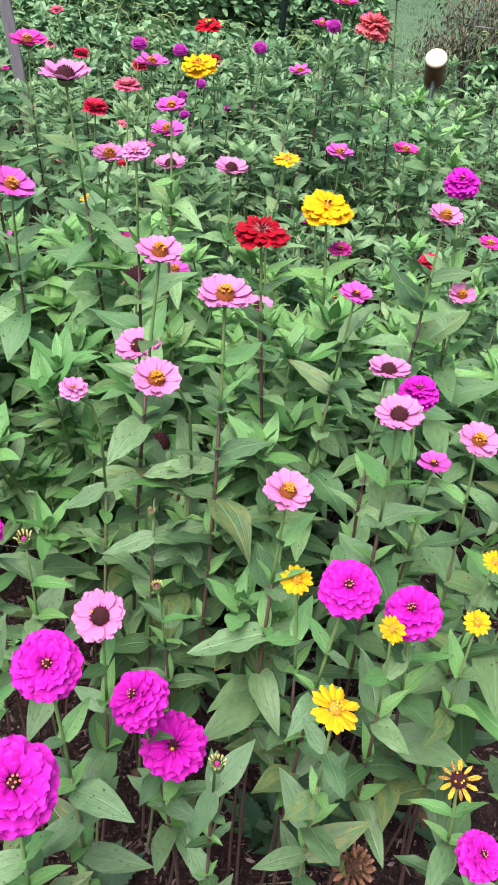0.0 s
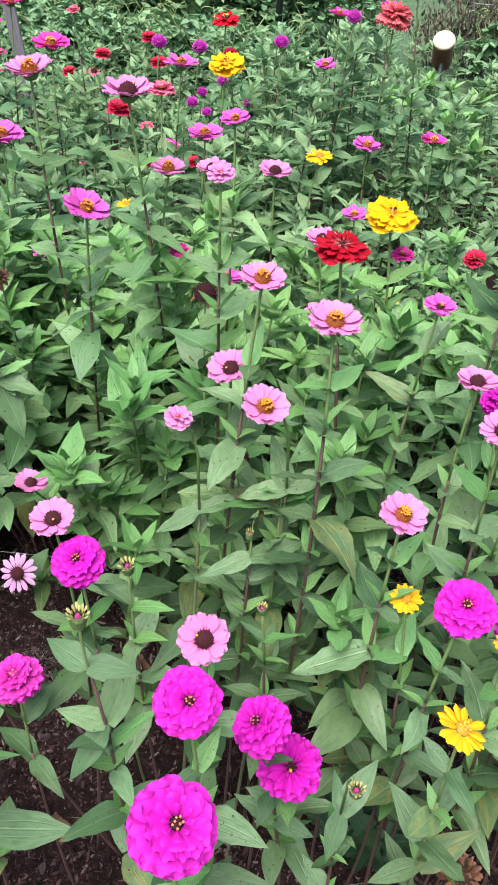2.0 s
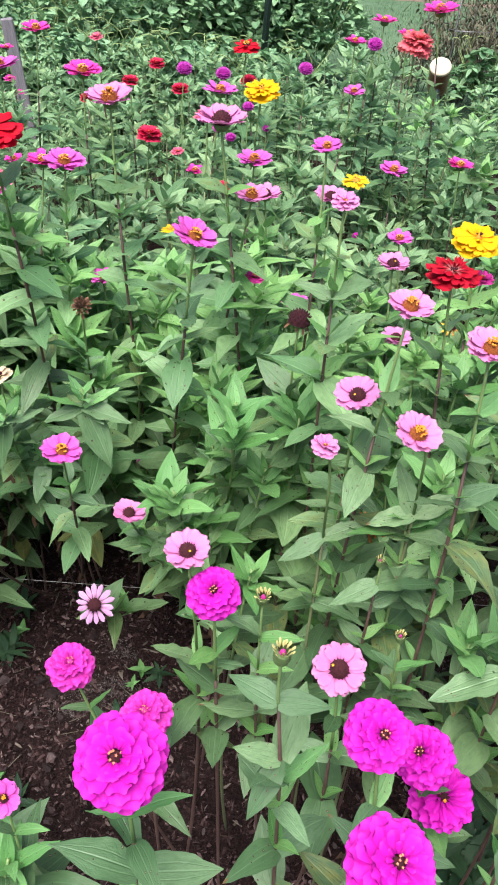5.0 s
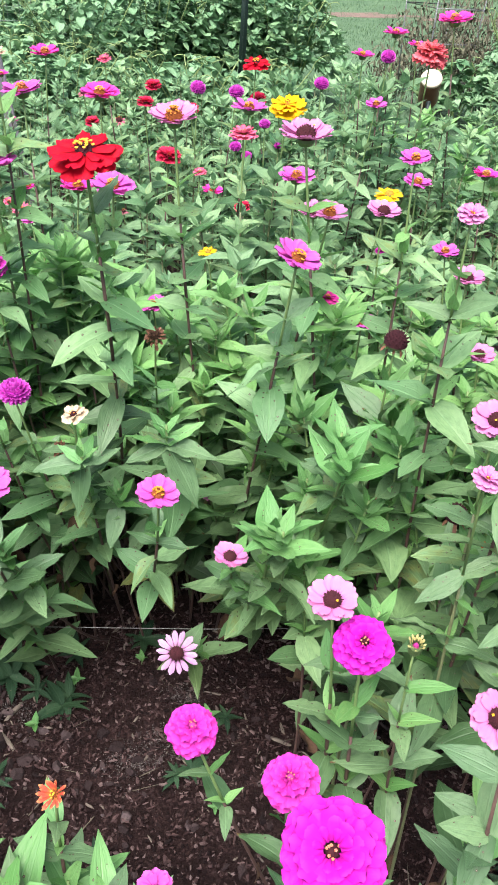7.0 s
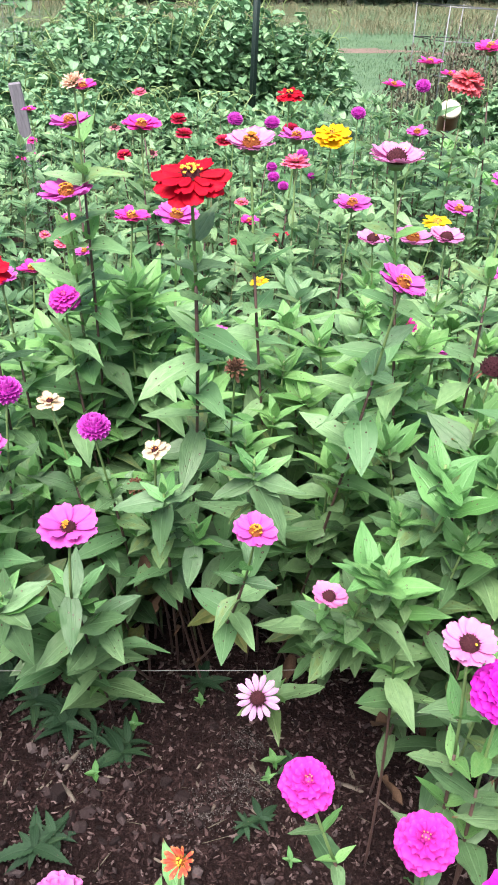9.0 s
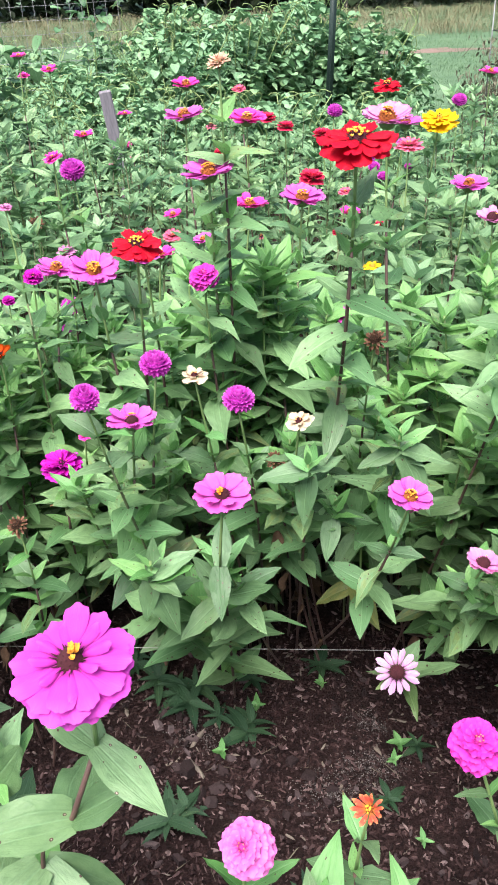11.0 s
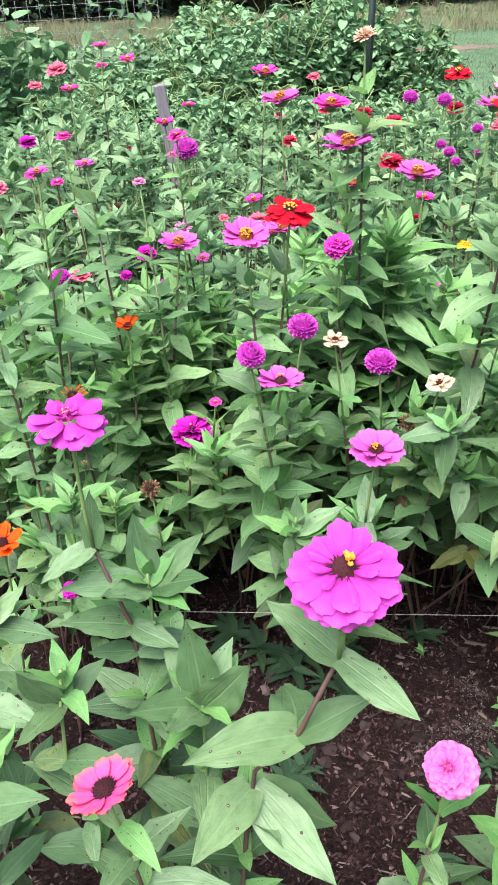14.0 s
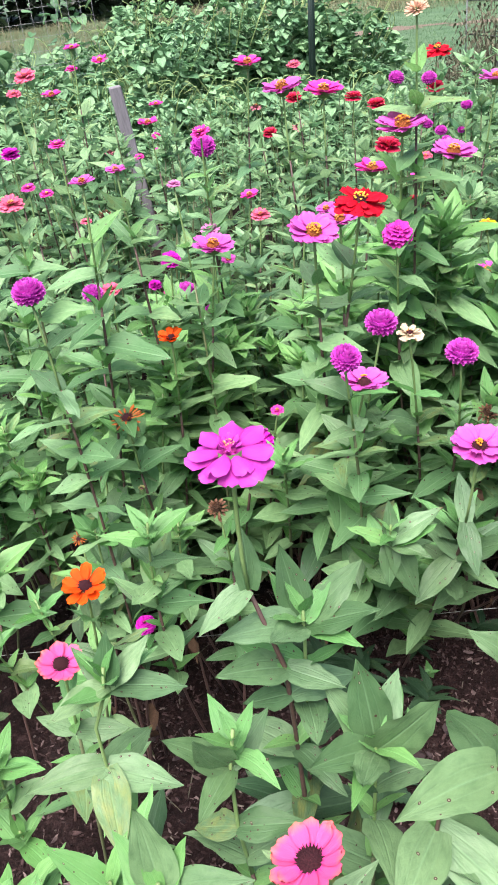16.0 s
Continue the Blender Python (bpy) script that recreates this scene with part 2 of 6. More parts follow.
def chip_material(name, stops):
    m, t, b, out = nodes_of(name)
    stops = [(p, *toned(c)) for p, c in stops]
    tc = t.nodes.new("ShaderNodeTexCoord")
    rnd = t.nodes.new("ShaderNodeNewGeometry").outputs["Random Per Island"]
    grain = noise_of(t, tc.outputs["Object"], 160, 5, 0.7)
    f = math_node(t, "ADD", math_node(t, "MULTIPLY", rnd, 0.85), math_node(t, "MULTIPLY", grain, 0.2))
    link(t, ramp(t, f, stops), b.inputs["Base Color"])
    b.inputs["Roughness"].default_value, b.inputs["Specular IOR Level"].default_value = 0.9, 0.14
    bump(t, b, grain, 1.0, 0.004)
    return m


M_CHIP = chip_material("bark_chip", [(0.05, (0.0085, 0.0045, 0.0044)), (0.5, (0.043, 0.024, 0.0225)), (0.78, (0.112, 0.069, 0.065)), (1.0, (0.32, 0.24, 0.225))])
M_CRUMB = chip_material("soil_crumb", [(0.05, (0.006, 0.003, 0.003)), (0.55, (0.031, 0.016, 0.0152)), (0.85, (0.088, 0.053, 0.050)), (1.0, (0.25, 0.185, 0.172))])
M_PIECE = chip_material("grey_bark", [(0.05, (0.013, 0.0082, 0.008)), (0.5, (0.042, 0.028, 0.0275)), (0.85, (0.085, 0.062, 0.061)), (1.0, (0.19, 0.15, 0.145))])
M_SAND = chip_material("grey_sand", [(0.05, (0.03, 0.025, 0.023)), (0.6, (0.10, 0.085, 0.08)), (1.0, (0.30, 0.27, 0.255))])
M_CHIP_PALE = plain_material("pale_chip", (0.12, 0.095, 0.075), (0.30, 0.26, 0.21), 80, 0.85)
M_GRASS = plain_material("lawn", (0.05, 0.11, 0.055), (0.16, 0.26, 0.14), 3.2, 0.9, 0, 0.8, 0.03, 8)
M_BLADE = leaf_material("grass_blade", (0.07, 0.16, 0.075), (0.17, 0.30, 0.15), (0.28, 0.26, 0.13), island=True, veins=False)
M_DRY = plain_material("dry_grass", (0.11, 0.13, 0.06), (0.33, 0.29, 0.18), 0.9, 0.9)
M_PATH = plain_material("bare_earth", (0.15, 0.115, 0.09), (0.30, 0.21, 0.175), 7, 0.95, 0, 0.6, 0.02, 7)
M_WOOD_GREY = plain_material("weathered_wood", (0.16, 0.15, 0.17), (0.36, 0.34, 0.37), 40, 0.85, 0, 0.5, 0.003, 6, (4, 4, 0.4))
M_POST = plain_material("green_post_paint", (0.012, 0.03, 0.025), (0.03, 0.06, 0.05), 50, 0.5)
M_WIRE = plain_material("galvanised_wire", (0.20, 0.21, 0.215), (0.34, 0.35, 0.355), 80, 0.5, 0.6)
M_STRING = plain_material("white_string", (0.4, 0.4, 0.38), (0.58, 0.57, 0.54), 200, 0.9)
M_CAN = plain_material("brown_can", (0.15, 0.065, 0.035), (0.32, 0.15, 0.085), 25, 0.4)
M_CAN_TOP = plain_material("pale_lid", (0.62, 0.52, 0.38), (0.85, 0.74, 0.58), 18, 0.6)
M_BARK = plain_material("bark", (0.035, 0.028, 0.022), (0.12, 0.10, 0.08), 18, 0.95, 0, 0.8, 0.02, 7, (1, 1, 0.3))
# Near-black: the shade inside the wood is put into the leaf colour.
M_WOODS = leaf_material("shaded_woodland_leaf", (0.006, 0.014, 0.006), (0.02, 0.04, 0.014), (0.03, 0.04, 0.015), island=True, veins=False)
M_DEAD = plain_material("dead_stalk", (0.09, 0.08, 0.058), (0.25, 0.22, 0.16), 40, 0.95)
M_DEAD_VINE = plain_material("dead_vine_leaf", (0.075, 0.085, 0.05), (0.25, 0.24, 0.165), 40, 0.95)
M_SEED = plain_material("seed_head_brown", (0.03, 0.016, 0.01), (0.11, 0.06, 0.035), 150, 0.95, 0, 0.6, 0.002)
M_DISC_DARK = plain_material("dark_disc", (0.020, 0.005, 0.009), (0.095, 0.022, 0.028), 200, 0.95)
M_DISC_BLACK = plain_material("black_disc", (0.012, 0.003, 0.005), (0.06, 0.012, 0.018), 200, 0.95)
M_FLORET_SALMON = plain_material("salmon_floret", (0.62, 0.12, 0.10), (0.88, 0.42, 0.22), 200, 0.6)
M_DISC_RUST = plain_material("rust_disc", (0.14, 0.035, 0.012), (0.42, 0.13, 0.025), 200, 0.85)
M_DISC_PURPLE = plain_material("purple_core", (0.48, 0.02, 0.42), (0.66, 0.06, 0.6), 200, 0.8)
M_DISC_PINK = plain_material("pink_core", (0.45, 0.015, 0.2), (0.7, 0.08, 0.4), 200, 0.8)
M_FLORET = plain_material("yellow_floret", (0.75, 0.42, 0.02), (0.92, 0.62, 0.05), 200, 0.6)
M_FLORET_OR = plain_material("orange_floret", (0.72, 0.26, 0.015), (0.9, 0.42, 0.03), 200, 0.6)
M_CALYX = plain_material("calyx_green", (0.09, 0.17, 0.05), (0.22, 0.32, 0.12), 120, 0.6)

PETALS = {}
for key, base, tip, throat, wilt in (
    ("magenta", (0.64, 0.012, 0.46), (0.80, 0.055, 0.62), (0.30, 0.004, 0.19), 0),
    ("rose", (0.66, 0.036, 0.41), (0.76, 0.09, 0.53), (0.40, 0.006, 0.22), 0),
    ("orchid", (0.62, 0.055, 0.48), (0.72, 0.11, 0.58), (0.24, 0.004, 0.14), 0),
    ("light_rose", (0.74, 0.16, 0.52), (0.82, 0.29, 0.64), (0.50, 0.03, 0.34), 0),
    ("pale_pink", (0.74, 0.25, 0.53), (0.80, 0.36, 0.62), (0.52, 0.05, 0.30), 0),
    ("pink", (0.72, 0.11, 0.52), (0.80, 0.19, 0.62), (0.36, 0.01, 0.2), 0),
    ("hot_pink", (0.80, 0.05, 0.38), (0.86, 0.12, 0.50), (0.45, 0.008, 0.10), 0),
    ("salmon_pink", (0.78, 0.13, 0.24), (0.86, 0.24, 0.34), (0.5, 0.02, 0.08), 0),
    ("faded_rose", (0.66, 0.16, 0.26), (0.72, 0.34, 0.36), (0.3, 0.02, 0.06), 0.3),
    ("purple", (0.80, 0.09, 0.66), (0.90, 0.23, 0.80), (0.46, 0.03, 0.40), 0),
    ("red", (0.54, 0.002, 0.018), (0.64, 0.004, 0.030), (0.26, 0.002, 0.006), 0),
    ("cherry", (0.70, 0.022, 0.085), (0.78, 0.07, 0.15), (0.30, 0.003, 0.012), 0),
    ("crimson", (0.40, 0.003, 0.018), (0.48, 0.006, 0.028), (0.74, 0.40, 0.36), 0),
    ("yellow", (0.80, 0.48, 0.012), (0.84, 0.56, 0.03), (0.66, 0.30, 0.01), 0),
    ("golden", (0.90, 0.47, 0.004), (0.92, 0.54, 0.010), (0.66, 0.27, 0.003), 0),
    ("orange", (0.84, 0.085, 0.006), (0.90, 0.15, 0.010), (0.50, 0.03, 0.006), 0),
    ("coral", (0.80, 0.13, 0.16), (0.86, 0.23, 0.26), (0.46, 0.03, 0.05), 0),
    ("salmon", (0.84, 0.10, 0.30), (0.90, 0.25, 0.11), (0.72, 0.03, 0.38), 0),
    ("cream", (0.80, 0.62, 0.43), (0.84, 0.74, 0.58), (0.55, 0.30, 0.12), 0.3),
    ("peach", (0.80, 0.48, 0.34), (0.86, 0.60, 0.46), (0.62, 0.36, 0.14), 0),
    ("flame", (0.62, 0.10, 0.06), (0.74, 0.42, 0.16), (0.80, 0.30, 0.05), 0.0),
    ("wilted_pink", (0.68, 0.36, 0.64), (0.74, 0.46, 0.70), (0.20, 0.04, 0.14), 0.2),
    ("bud_cream", (0.62, 0.56, 0.22), (0.76, 0.68, 0.36), (0.3, 0.4, 0.12), 0.0),
    ("wilted_yellow", (0.80, 0.50, 0.05), (0.82, 0.60, 0.10), (0.20, 0.12, 0.03), 0.9),
    ("faded_orange", (0.50, 0.13, 0.03), (0.60, 0.24, 0.06), (0.12, 0.04, 0.015), 0.5),
    ("dried", (0.20, 0.10, 0.065), (0.50, 0.30, 0.21), (0.05, 0.025, 0.018), 0.5),
):
    shade_reach = 0.8 if key in ("orchid", "pink") else 0.48
    PETALS[key] = (petal_material(key + "_petal", base, tip, throat, False, wilt, shade_reach), petal_material(key + "_petals", base, tip, throat, True, wilt, shade_reach))


# ---------------------------------------------------------------- mesh tools
def part(name, data, material, parent, label=""):
    """Links a mesh (or bmesh) as one object under a thing or a part."""
    if isinstance(data, bmesh.types.BMesh):
        me = bpy.data.meshes.new(name)
        data.to_mesh(me)
        data.free()
        data = me
    if material is not None and not data.materials:
        data.materials.append(material)
    ob = new(name, data)
    if parent is not None:
        ob.parent = parent
    if label:
        ob["label"] = label
    return ob


def thing(name, label, category, m=None, group="", kind=""):
    ob = new(name)
    ob.empty_display_size = 0.05
    if m is not None:
        ob.matrix_world = m
    return tagged(ob, label, category, group, kind)


def smooth(me):
    me.polygons.foreach_set("use_smooth", [True] * len(me.polygons))
    return me


class Soup:
    """Collects vertices, faces and uv for one mesh."""

    def __init__(self):
        self.v, self.f, self.uv, self.mi = [], [], [], []

    def add(self, verts, faces, uvs, m=None, mi=0):
        k = len(self.v)
        self.v += [tuple(m @ Vector(p)) for p in verts] if m is not None else [tuple(p) for p in verts]
        self.f += [tuple(i + k for i in f) for f in faces]
        self.uv += [uvs[i] for f in faces for i in f]
        self.mi += [mi] * len(faces)

    def mesh(self, name, *materials):
        me = bpy.data.meshes.new(name)
        me.from_pydata(self.v, [], self.f)
        lay = me.uv_layers.new(name="uv")
        lay.data.foreach_set("uv", np.array(self.uv, np.float32).ravel())
        me.polygons.foreach_set("material_index", self.mi)
        for m in materials:
            me.materials.append(m)
        return smooth(me)


def sheet(profile, rows, cols, lift):
    """A blade one unit long along +y: profile(v) is its half width, lift(u, v) its height, u from -1 to 1."""
    verts, uvs, faces = [], [], []
    for j in range(rows + 1):
        v = j / rows
        for i in range(cols + 1):
            u = 2 * i / cols - 1
            x, y, z = u * profile(v), v, lift(u, v)
            verts.append((x, y, z))
            uvs.append((0.5 + 0.5 * u, v))
    n = cols + 1
    for j in range(rows):
        for i in range(cols):
            a = j * n + i
            faces.append((a, a + 1, a + n + 1, a + n))
    return verts, faces, uvs


def zinnia_blade(r, width, droop, fold, wave, rows=6, cols=4):
    peak = r.uniform(0.28, 0.42)

    def profile(v):
        if v < peak:
            k = v / peak
            return width * (0.60 + 0.40 * math.sin(k * math.pi / 2))
        k = (v - peak) / (1 - peak)
        return width * max(0.012, (1 - k ** 1.75)) * (1 - 0.14 * k)

    ph, tw = r.uniform(0, 6), r.uniform(-0.06, 0.06)

    p2, p3, crisp = r.uniform(0, 6), r.uniform(0, 6), 0.045 * width if rows > 6 else 0.0

    def lift(u, v):
        curl = crisp * (math.sin(15 * v + p2 + 3 * u) + math.sin(21 * v + p3 - 4 * u)) * u * u * 1.6 + crisp * 0.25 * math.cos(3 * math.pi * u)
        return curl - droop * v * v + fold * abs(u) * profile(v) * (1 - 0.4 * v) + (wave * width * math.sin(7 * v + ph + 2 * u) * abs(u) + tw * u * v) * profile(v) / width

    side = r.uniform(-0.10, 0.10)
    verts, faces, uvs = sheet(profile, rows, cols, lift)
    return [(x + side * y * y, y, z) for x, y, z in verts], faces, uvs


def heart_blade(r):
    w = r.uniform(0.40, 0.48)

    def profile(v):
        return w * max(0.02, math.sin(math.pi * min(1, (v + 0.16) / 1.16) ** 0.75) ** 0.8)

    d = r.uniform(0.05, 0.3)
    return sheet(profile, 4, 2, lambda u, v: -d * v * v + 0.14 * abs(u))


def petal_blade(width, curl, cup, notch, rows=5, cols=6, taper=0.35, ruffle=0.0):
    """A petal with a rounded, shallowly scalloped tip and two grooves along it."""
    def profile(v):
        return width * (taper + (1 - taper) * math.sin(min(1.0, v / 0.68) * math.pi / 2)) * (1 if v < 0.74 else math.sqrt(max(0.05, 1 - ((v - 0.74) / 0.285) ** 2)))

    def lift(u, v):
        return curl * v * v + cup * u * u * width + 0.05 * width * math.cos(4 * math.pi * u) * v + ruffle * width * math.sin(3.3 * u + 1) * v * v

    verts, faces, uvs = sheet(profile, rows, cols, lift)
    out = []
    for (x, y, z), (uu, v) in zip(verts, uvs):
        u = 2 * uu - 1
        if v > 0.99:
            y -= notch * (0.5 + 0.5 * math.cos(2 * math.pi * u)) + 0.06 * u * u
        out.append((x, y, z))
    return out, faces, uvs


def tube(points, radii, sides=6):
    """A swept tube with closed ends."""
    verts, faces, uvs = [], [], []
    pts = [Vector(p) for p in points]
    for k, p in enumerate(pts):
        d = (pts[min(k + 1, len(pts) - 1)] - pts[max(k - 1, 0)]).normalized()
        a = d.cross(Vector((0, 1, 0)) if abs(d.y) < 0.9 else Vector((1, 0, 0))).normalized()
        b = d.cross(a)
        for s in range(sides):
            an = 2 * math.pi * s / sides
            verts.append(tuple(p + radii[k] * (math.cos(an) * a + math.sin(an) * b)))
            uvs.append((s / sides, k / max(1, len(pts) - 1)))
    for k in range(len(pts) - 1):
        for s in range(sides):
            faces.append((k * sides + s, k * sides + (s + 1) % sides, (k + 1) * sides + (s + 1) % sides, (k + 1) * sides + s))
    faces.append(tuple(range(sides - 1, -1, -1)))
    faces.append(tuple((len(pts) - 1) * sides + s for s in range(sides)))
    return verts, faces, uvs


def tube_mesh(name, points, radii, material, sides=6):
    s = Soup()
    s.add(*tube(points, radii, sides))
    return s.mesh(name, material)


def turned(name, profile, material, sides=20):
    """A turned body from (radius, height) pairs."""
    verts, faces, uvs = [], [], []
    for k, (r, z) in enumerate(profile):
        for s in range(sides):
            an = 2 * math.pi * s / sides
            verts.append((r * math.cos(an), r * math.sin(an), z))
            uvs.append((s / sides, k / (len(profile) - 1)))
    for k in range(len(profile) - 1):
        for s in range(sides):
            faces.append((k * sides + s, k * sides + (s + 1) % sides, (k + 1) * sides + (s + 1) % sides, (k + 1) * sides + s))
    faces.append(tuple(range(sides - 1, -1, -1)))
    faces.append(tuple((len(profile) - 1) * sides + s for s in range(sides)))
    s = Soup()
    s.add(verts, faces, uvs)
    return s.mesh(name, material)


rng = random.Random(7)
LEAF_SHAPES = [zinnia_blade(rng, rng.uniform(0.19, 0.285), rng.uniform(-0.05, 0.46), rng.uniform(0.1, 0.55), rng.uniform(0.08, 0.30)) for _ in range(16)]
NARROW_SHAPES = [zinnia_blade(rng, rng.uniform(0.16, 0.225), rng.uniform(-0.1, 0.34), rng.uniform(0.2, 0.5), 0.08) for _ in range(6)]
FAR_SHAPES = [zinnia_blade(rng, rng.uniform(0.17, 0.27), rng.uniform(-0.1, 0.36), rng.uniform(0.1, 0.6), 0.1, 4, 2) for _ in range(12)]


def blade_mesh(name, shape, material):
    s = Soup()
    s.add(*shape)
    return s.mesh(name, material)


FINE_SHAPES = [zinnia_blade(rng, rng.uniform(0.19, 0.285), rng.uniform(-0.06, 0.46), rng.uniform(0.05, 0.55), rng.uniform(0.10, 0.32), 9, 4) for _ in range(24)]
BROAD_SHAPES = [zinnia_blade(rng, rng.uniform(0.19, 0.25), rng.uniform(-0.06, 0.16), rng.uniform(0.05, 0.4), rng.uniform(0.08, 0.2), 12, 6) for _ in range(10)]
FINE_NARROW = [zinnia_blade(rng, rng.uniform(0.165, 0.225), rng.uniform(-0.1, 0.34), rng.uniform(0.2, 0.5), 0.08, 8, 4) for _ in range(8)]
DEAD_SHAPES = [zinnia_blade(rng, rng.uniform(0.12, 0.22), rng.uniform(-0.5, 0.5), rng.uniform(0.9, 1.5), 0.5, 8, 4) for _ in range(5)]
LEAF_MESHES = [blade_mesh("leaf", b, M_LEAF) for b in FINE_SHAPES]
BROAD_MESHES = [blade_mesh("leaf", b, M_LEAF) for b in BROAD_SHAPES]
YOUNG_MESHES = [blade_mesh("leaf", b, M_LEAF_TOP) for b in FINE_NARROW]
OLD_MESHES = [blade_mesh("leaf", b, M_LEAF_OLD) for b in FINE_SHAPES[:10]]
YELLOW_MESHES = [blade_mesh("leaf", b, M_LEAF_YELLOW) for b in BROAD_SHAPES[:4]]
DEAD_MESHES = [blade_mesh("withered_leaf", b, M_DEAD_LEAF) for b in DEAD_SHAPES]


# ---------------------------------------------------------------- ground
def soil_height(x, y):
    return 0.028 * noise.fractal(Vector((x * 3.1, y * 3.1, 1.7)), 0.55, 2.0, 6)


def sheet_object(name, x0, x1, y0, y1, z, nx, ny, rough, material, label, category):
    s = Soup()
    verts, uvs, faces = [], [], []
    for j in range(ny + 1):
        for i in range(nx + 1):
            x, y = x0 + (x1 - x0) * i / nx, y0 + (y1 - y0) * j / ny
            edge = min(i, nx - i, j, ny - j) == 0
            h = 0 if edge else rough * (noise.fractal(Vector((x * 3.1, y * 3.1, 1.7)), 0.55, 2.0, 6))
            verts.append((x, y, z + h))
            uvs.append((x, y))
    for j in range(ny):
        for i in range(nx):
            a = j * (nx + 1) + i
            faces.append((a, a + 1, a + nx + 2, a + nx + 1))
    s.add(verts, faces, uvs)
    return tagged(new(name, s.mesh(name, material)), label, category, kind="structure")


sheet_object("ground", -300, 300, -250, 350, -0.03, 60, 60, 0.0, M_GRASS, "short green mown lawn round the flower garden", "lawn")
bed = sheet_object("soil", -4.5, 2.6, -1.0, 5.6, 0.0, 230, 220, 0.028, M_SOIL, "dark mulched garden soil under the zinnia rows", "soil")
for v in bed.data.vertices:
    x, y = v.co.x, v.co.y
    w = max(0, max(abs(x + 0.95) - 3.2, abs(y - 2.3) - 2.95) / 0.35)
    v.co.x += w * 0.22 * noise.noise(Vector((y * 1.3, x * 0.4, 3)))
    v.co.y += w * 0.22 * noise.noise(Vector((x * 1.3, y * 0.4, 8)))


def bare_patch(x, y, wide, deep, seed):
    """A ragged patch of trodden earth in the lawn."""
    n, verts = 40, [(x, y, -0.018)]
    for ring_no in (0.5, 1.0):
        for k in range(n):
            a = 2 * math.pi * k / n
            q = ring_no * (0.8 + 0.5 * noise.noise(Vector((2.2 * math.cos(a), 2.2 * math.sin(a), seed))) + 0.25 * noise.noise(Vector((7 * math.cos(a), 7 * math.sin(a), seed + 5))))
            verts.append((x + wide * q * math.cos(a), y + deep * q * math.sin(a), -0.018 - 0.008 * ring_no))
    faces = [(0, 1 + k, 1 + (k + 1) % n) for k in range(n)] + [(1 + k, 1 + n + k, 1 + n + (k + 1) % n, 1 + (k + 1) % n) for k in range(n)]
    s = Soup()
    s.add(verts, faces, [(v[0], v[1]) for v in verts])
    tagged(new("path", s.mesh("path", M_PATH)), "ragged patch of bare reddish earth in the lawn", "path", kind="structure")


bare_patch(2.0, 14.95, 1.25, 0.42, 3)
bare_patch(3.6, 14.6, 0.8, 0.25, 11)
bare_patch(-0.2, 18.1, 0.75, 0.7, 17)
bare_patch(0.95, 17.5, 0.5, 0.3, 23)


def strewn(name, count, area, size, material, label, seed, slim=(0.2, 0.75), heap=None):
    """heap: middle and spread of a loose heap, in place of an even scatter over the area."""
    r = random.Random(seed)
    s = Soup()
    for _ in range(count):
        x, y = r.uniform(area[0], area[1]), r.uniform(area[2], area[3])
        if heap:
            hx, hy, spread = r.choice(heap)
            x, y = r.gauss(hx, spread), r.gauss(hy, spread * 0.7)
        l = r.uniform(size[0] ** 0.5, size[1] ** 0.5) ** 2
        w, n = l * r.uniform(*slim), r.randint(4, 6)
        h = w * r.uniform(0.25, 0.7)
        c = []
        for k in range(n):
            an, q = 2 * math.pi * (k + r.uniform(-0.25, 0.25)) / n, r.uniform(0.65, 1.1)
            c.append((q * l / 2 * math.cos(an), q * w / 2 * math.sin(an)))
        v = [(a, d, -h / 2) for a, d in c] + [(a * 0.85, d * 0.8, h / 2 * r.uniform(0.5, 1.2)) for a, d in c]
        f = [tuple(range(n, 2 * n))] + [(k, (k + 1) % n, n + (k + 1) % n, n + k) for k in range(n)]
        m = pose(x, y, soil_height(x, y) + h * 0.3 + r.uniform(0.001, 0.005), r.gauss(0, 22), r.gauss(0, 22), r.uniform(0, 360))
        s.add(v, f, [(0.5, 0.5)] * 2 * n, m)
    me = s.mesh(name, material)
    me.polygons.foreach_set("use_smooth", [False] * len(me.polygons))
    return tagged(new(name, me), label, "mulch", kind="stuff")


strewn("bark_mulch", 40000, (-1.75, 0.75, 0.35, 1.95), (0.003, 0.026), M_CHIP, "dark shredded bark mulch lying on the soil", 3, (0.10, 0.42))
strewn("soil_crumbs", 21000, (-1.35, 0.45, 0.42, 1.6), (0.002, 0.012), M_CRUMB, "fine crumbs of dark brown soil", 9, (0.6, 1.0))
strewn("bark_pieces", 340, (-1.5, 0.2, 0.45, 1.6), (0.012, 0.034), M_PIECE, "flat grey-brown pieces of bark", 12, (0.3, 0.7))
strewn("large_bark", 90, (-1.3, -0.7, 0.95, 1.35), (0.014, 0.050), M_PIECE, "large flat grey-brown pieces of bark lying together", 14, (0.35, 0.8), [(-1.09, 1.23, 0.10), (-1.0, 1.10, 0.13), (-0.86, 1.17, 0.09), (-0.75, 1.03, 0.12)])
strewn("wood_chips", 700, (-1.5, 0.2, 0.5, 1.9), (0.004, 0.034), M_CHIP_PALE, "scattered pale wood chips on the dark soil", 4, (0.08, 0.3))
strewn("wood_splinters", 34, (-1.3, -0.3, 0.95, 1.7), (0.03, 0.075), M_CHIP_PALE, "long pale splinters of wood on the mulch", 15, (0.10, 0.26))
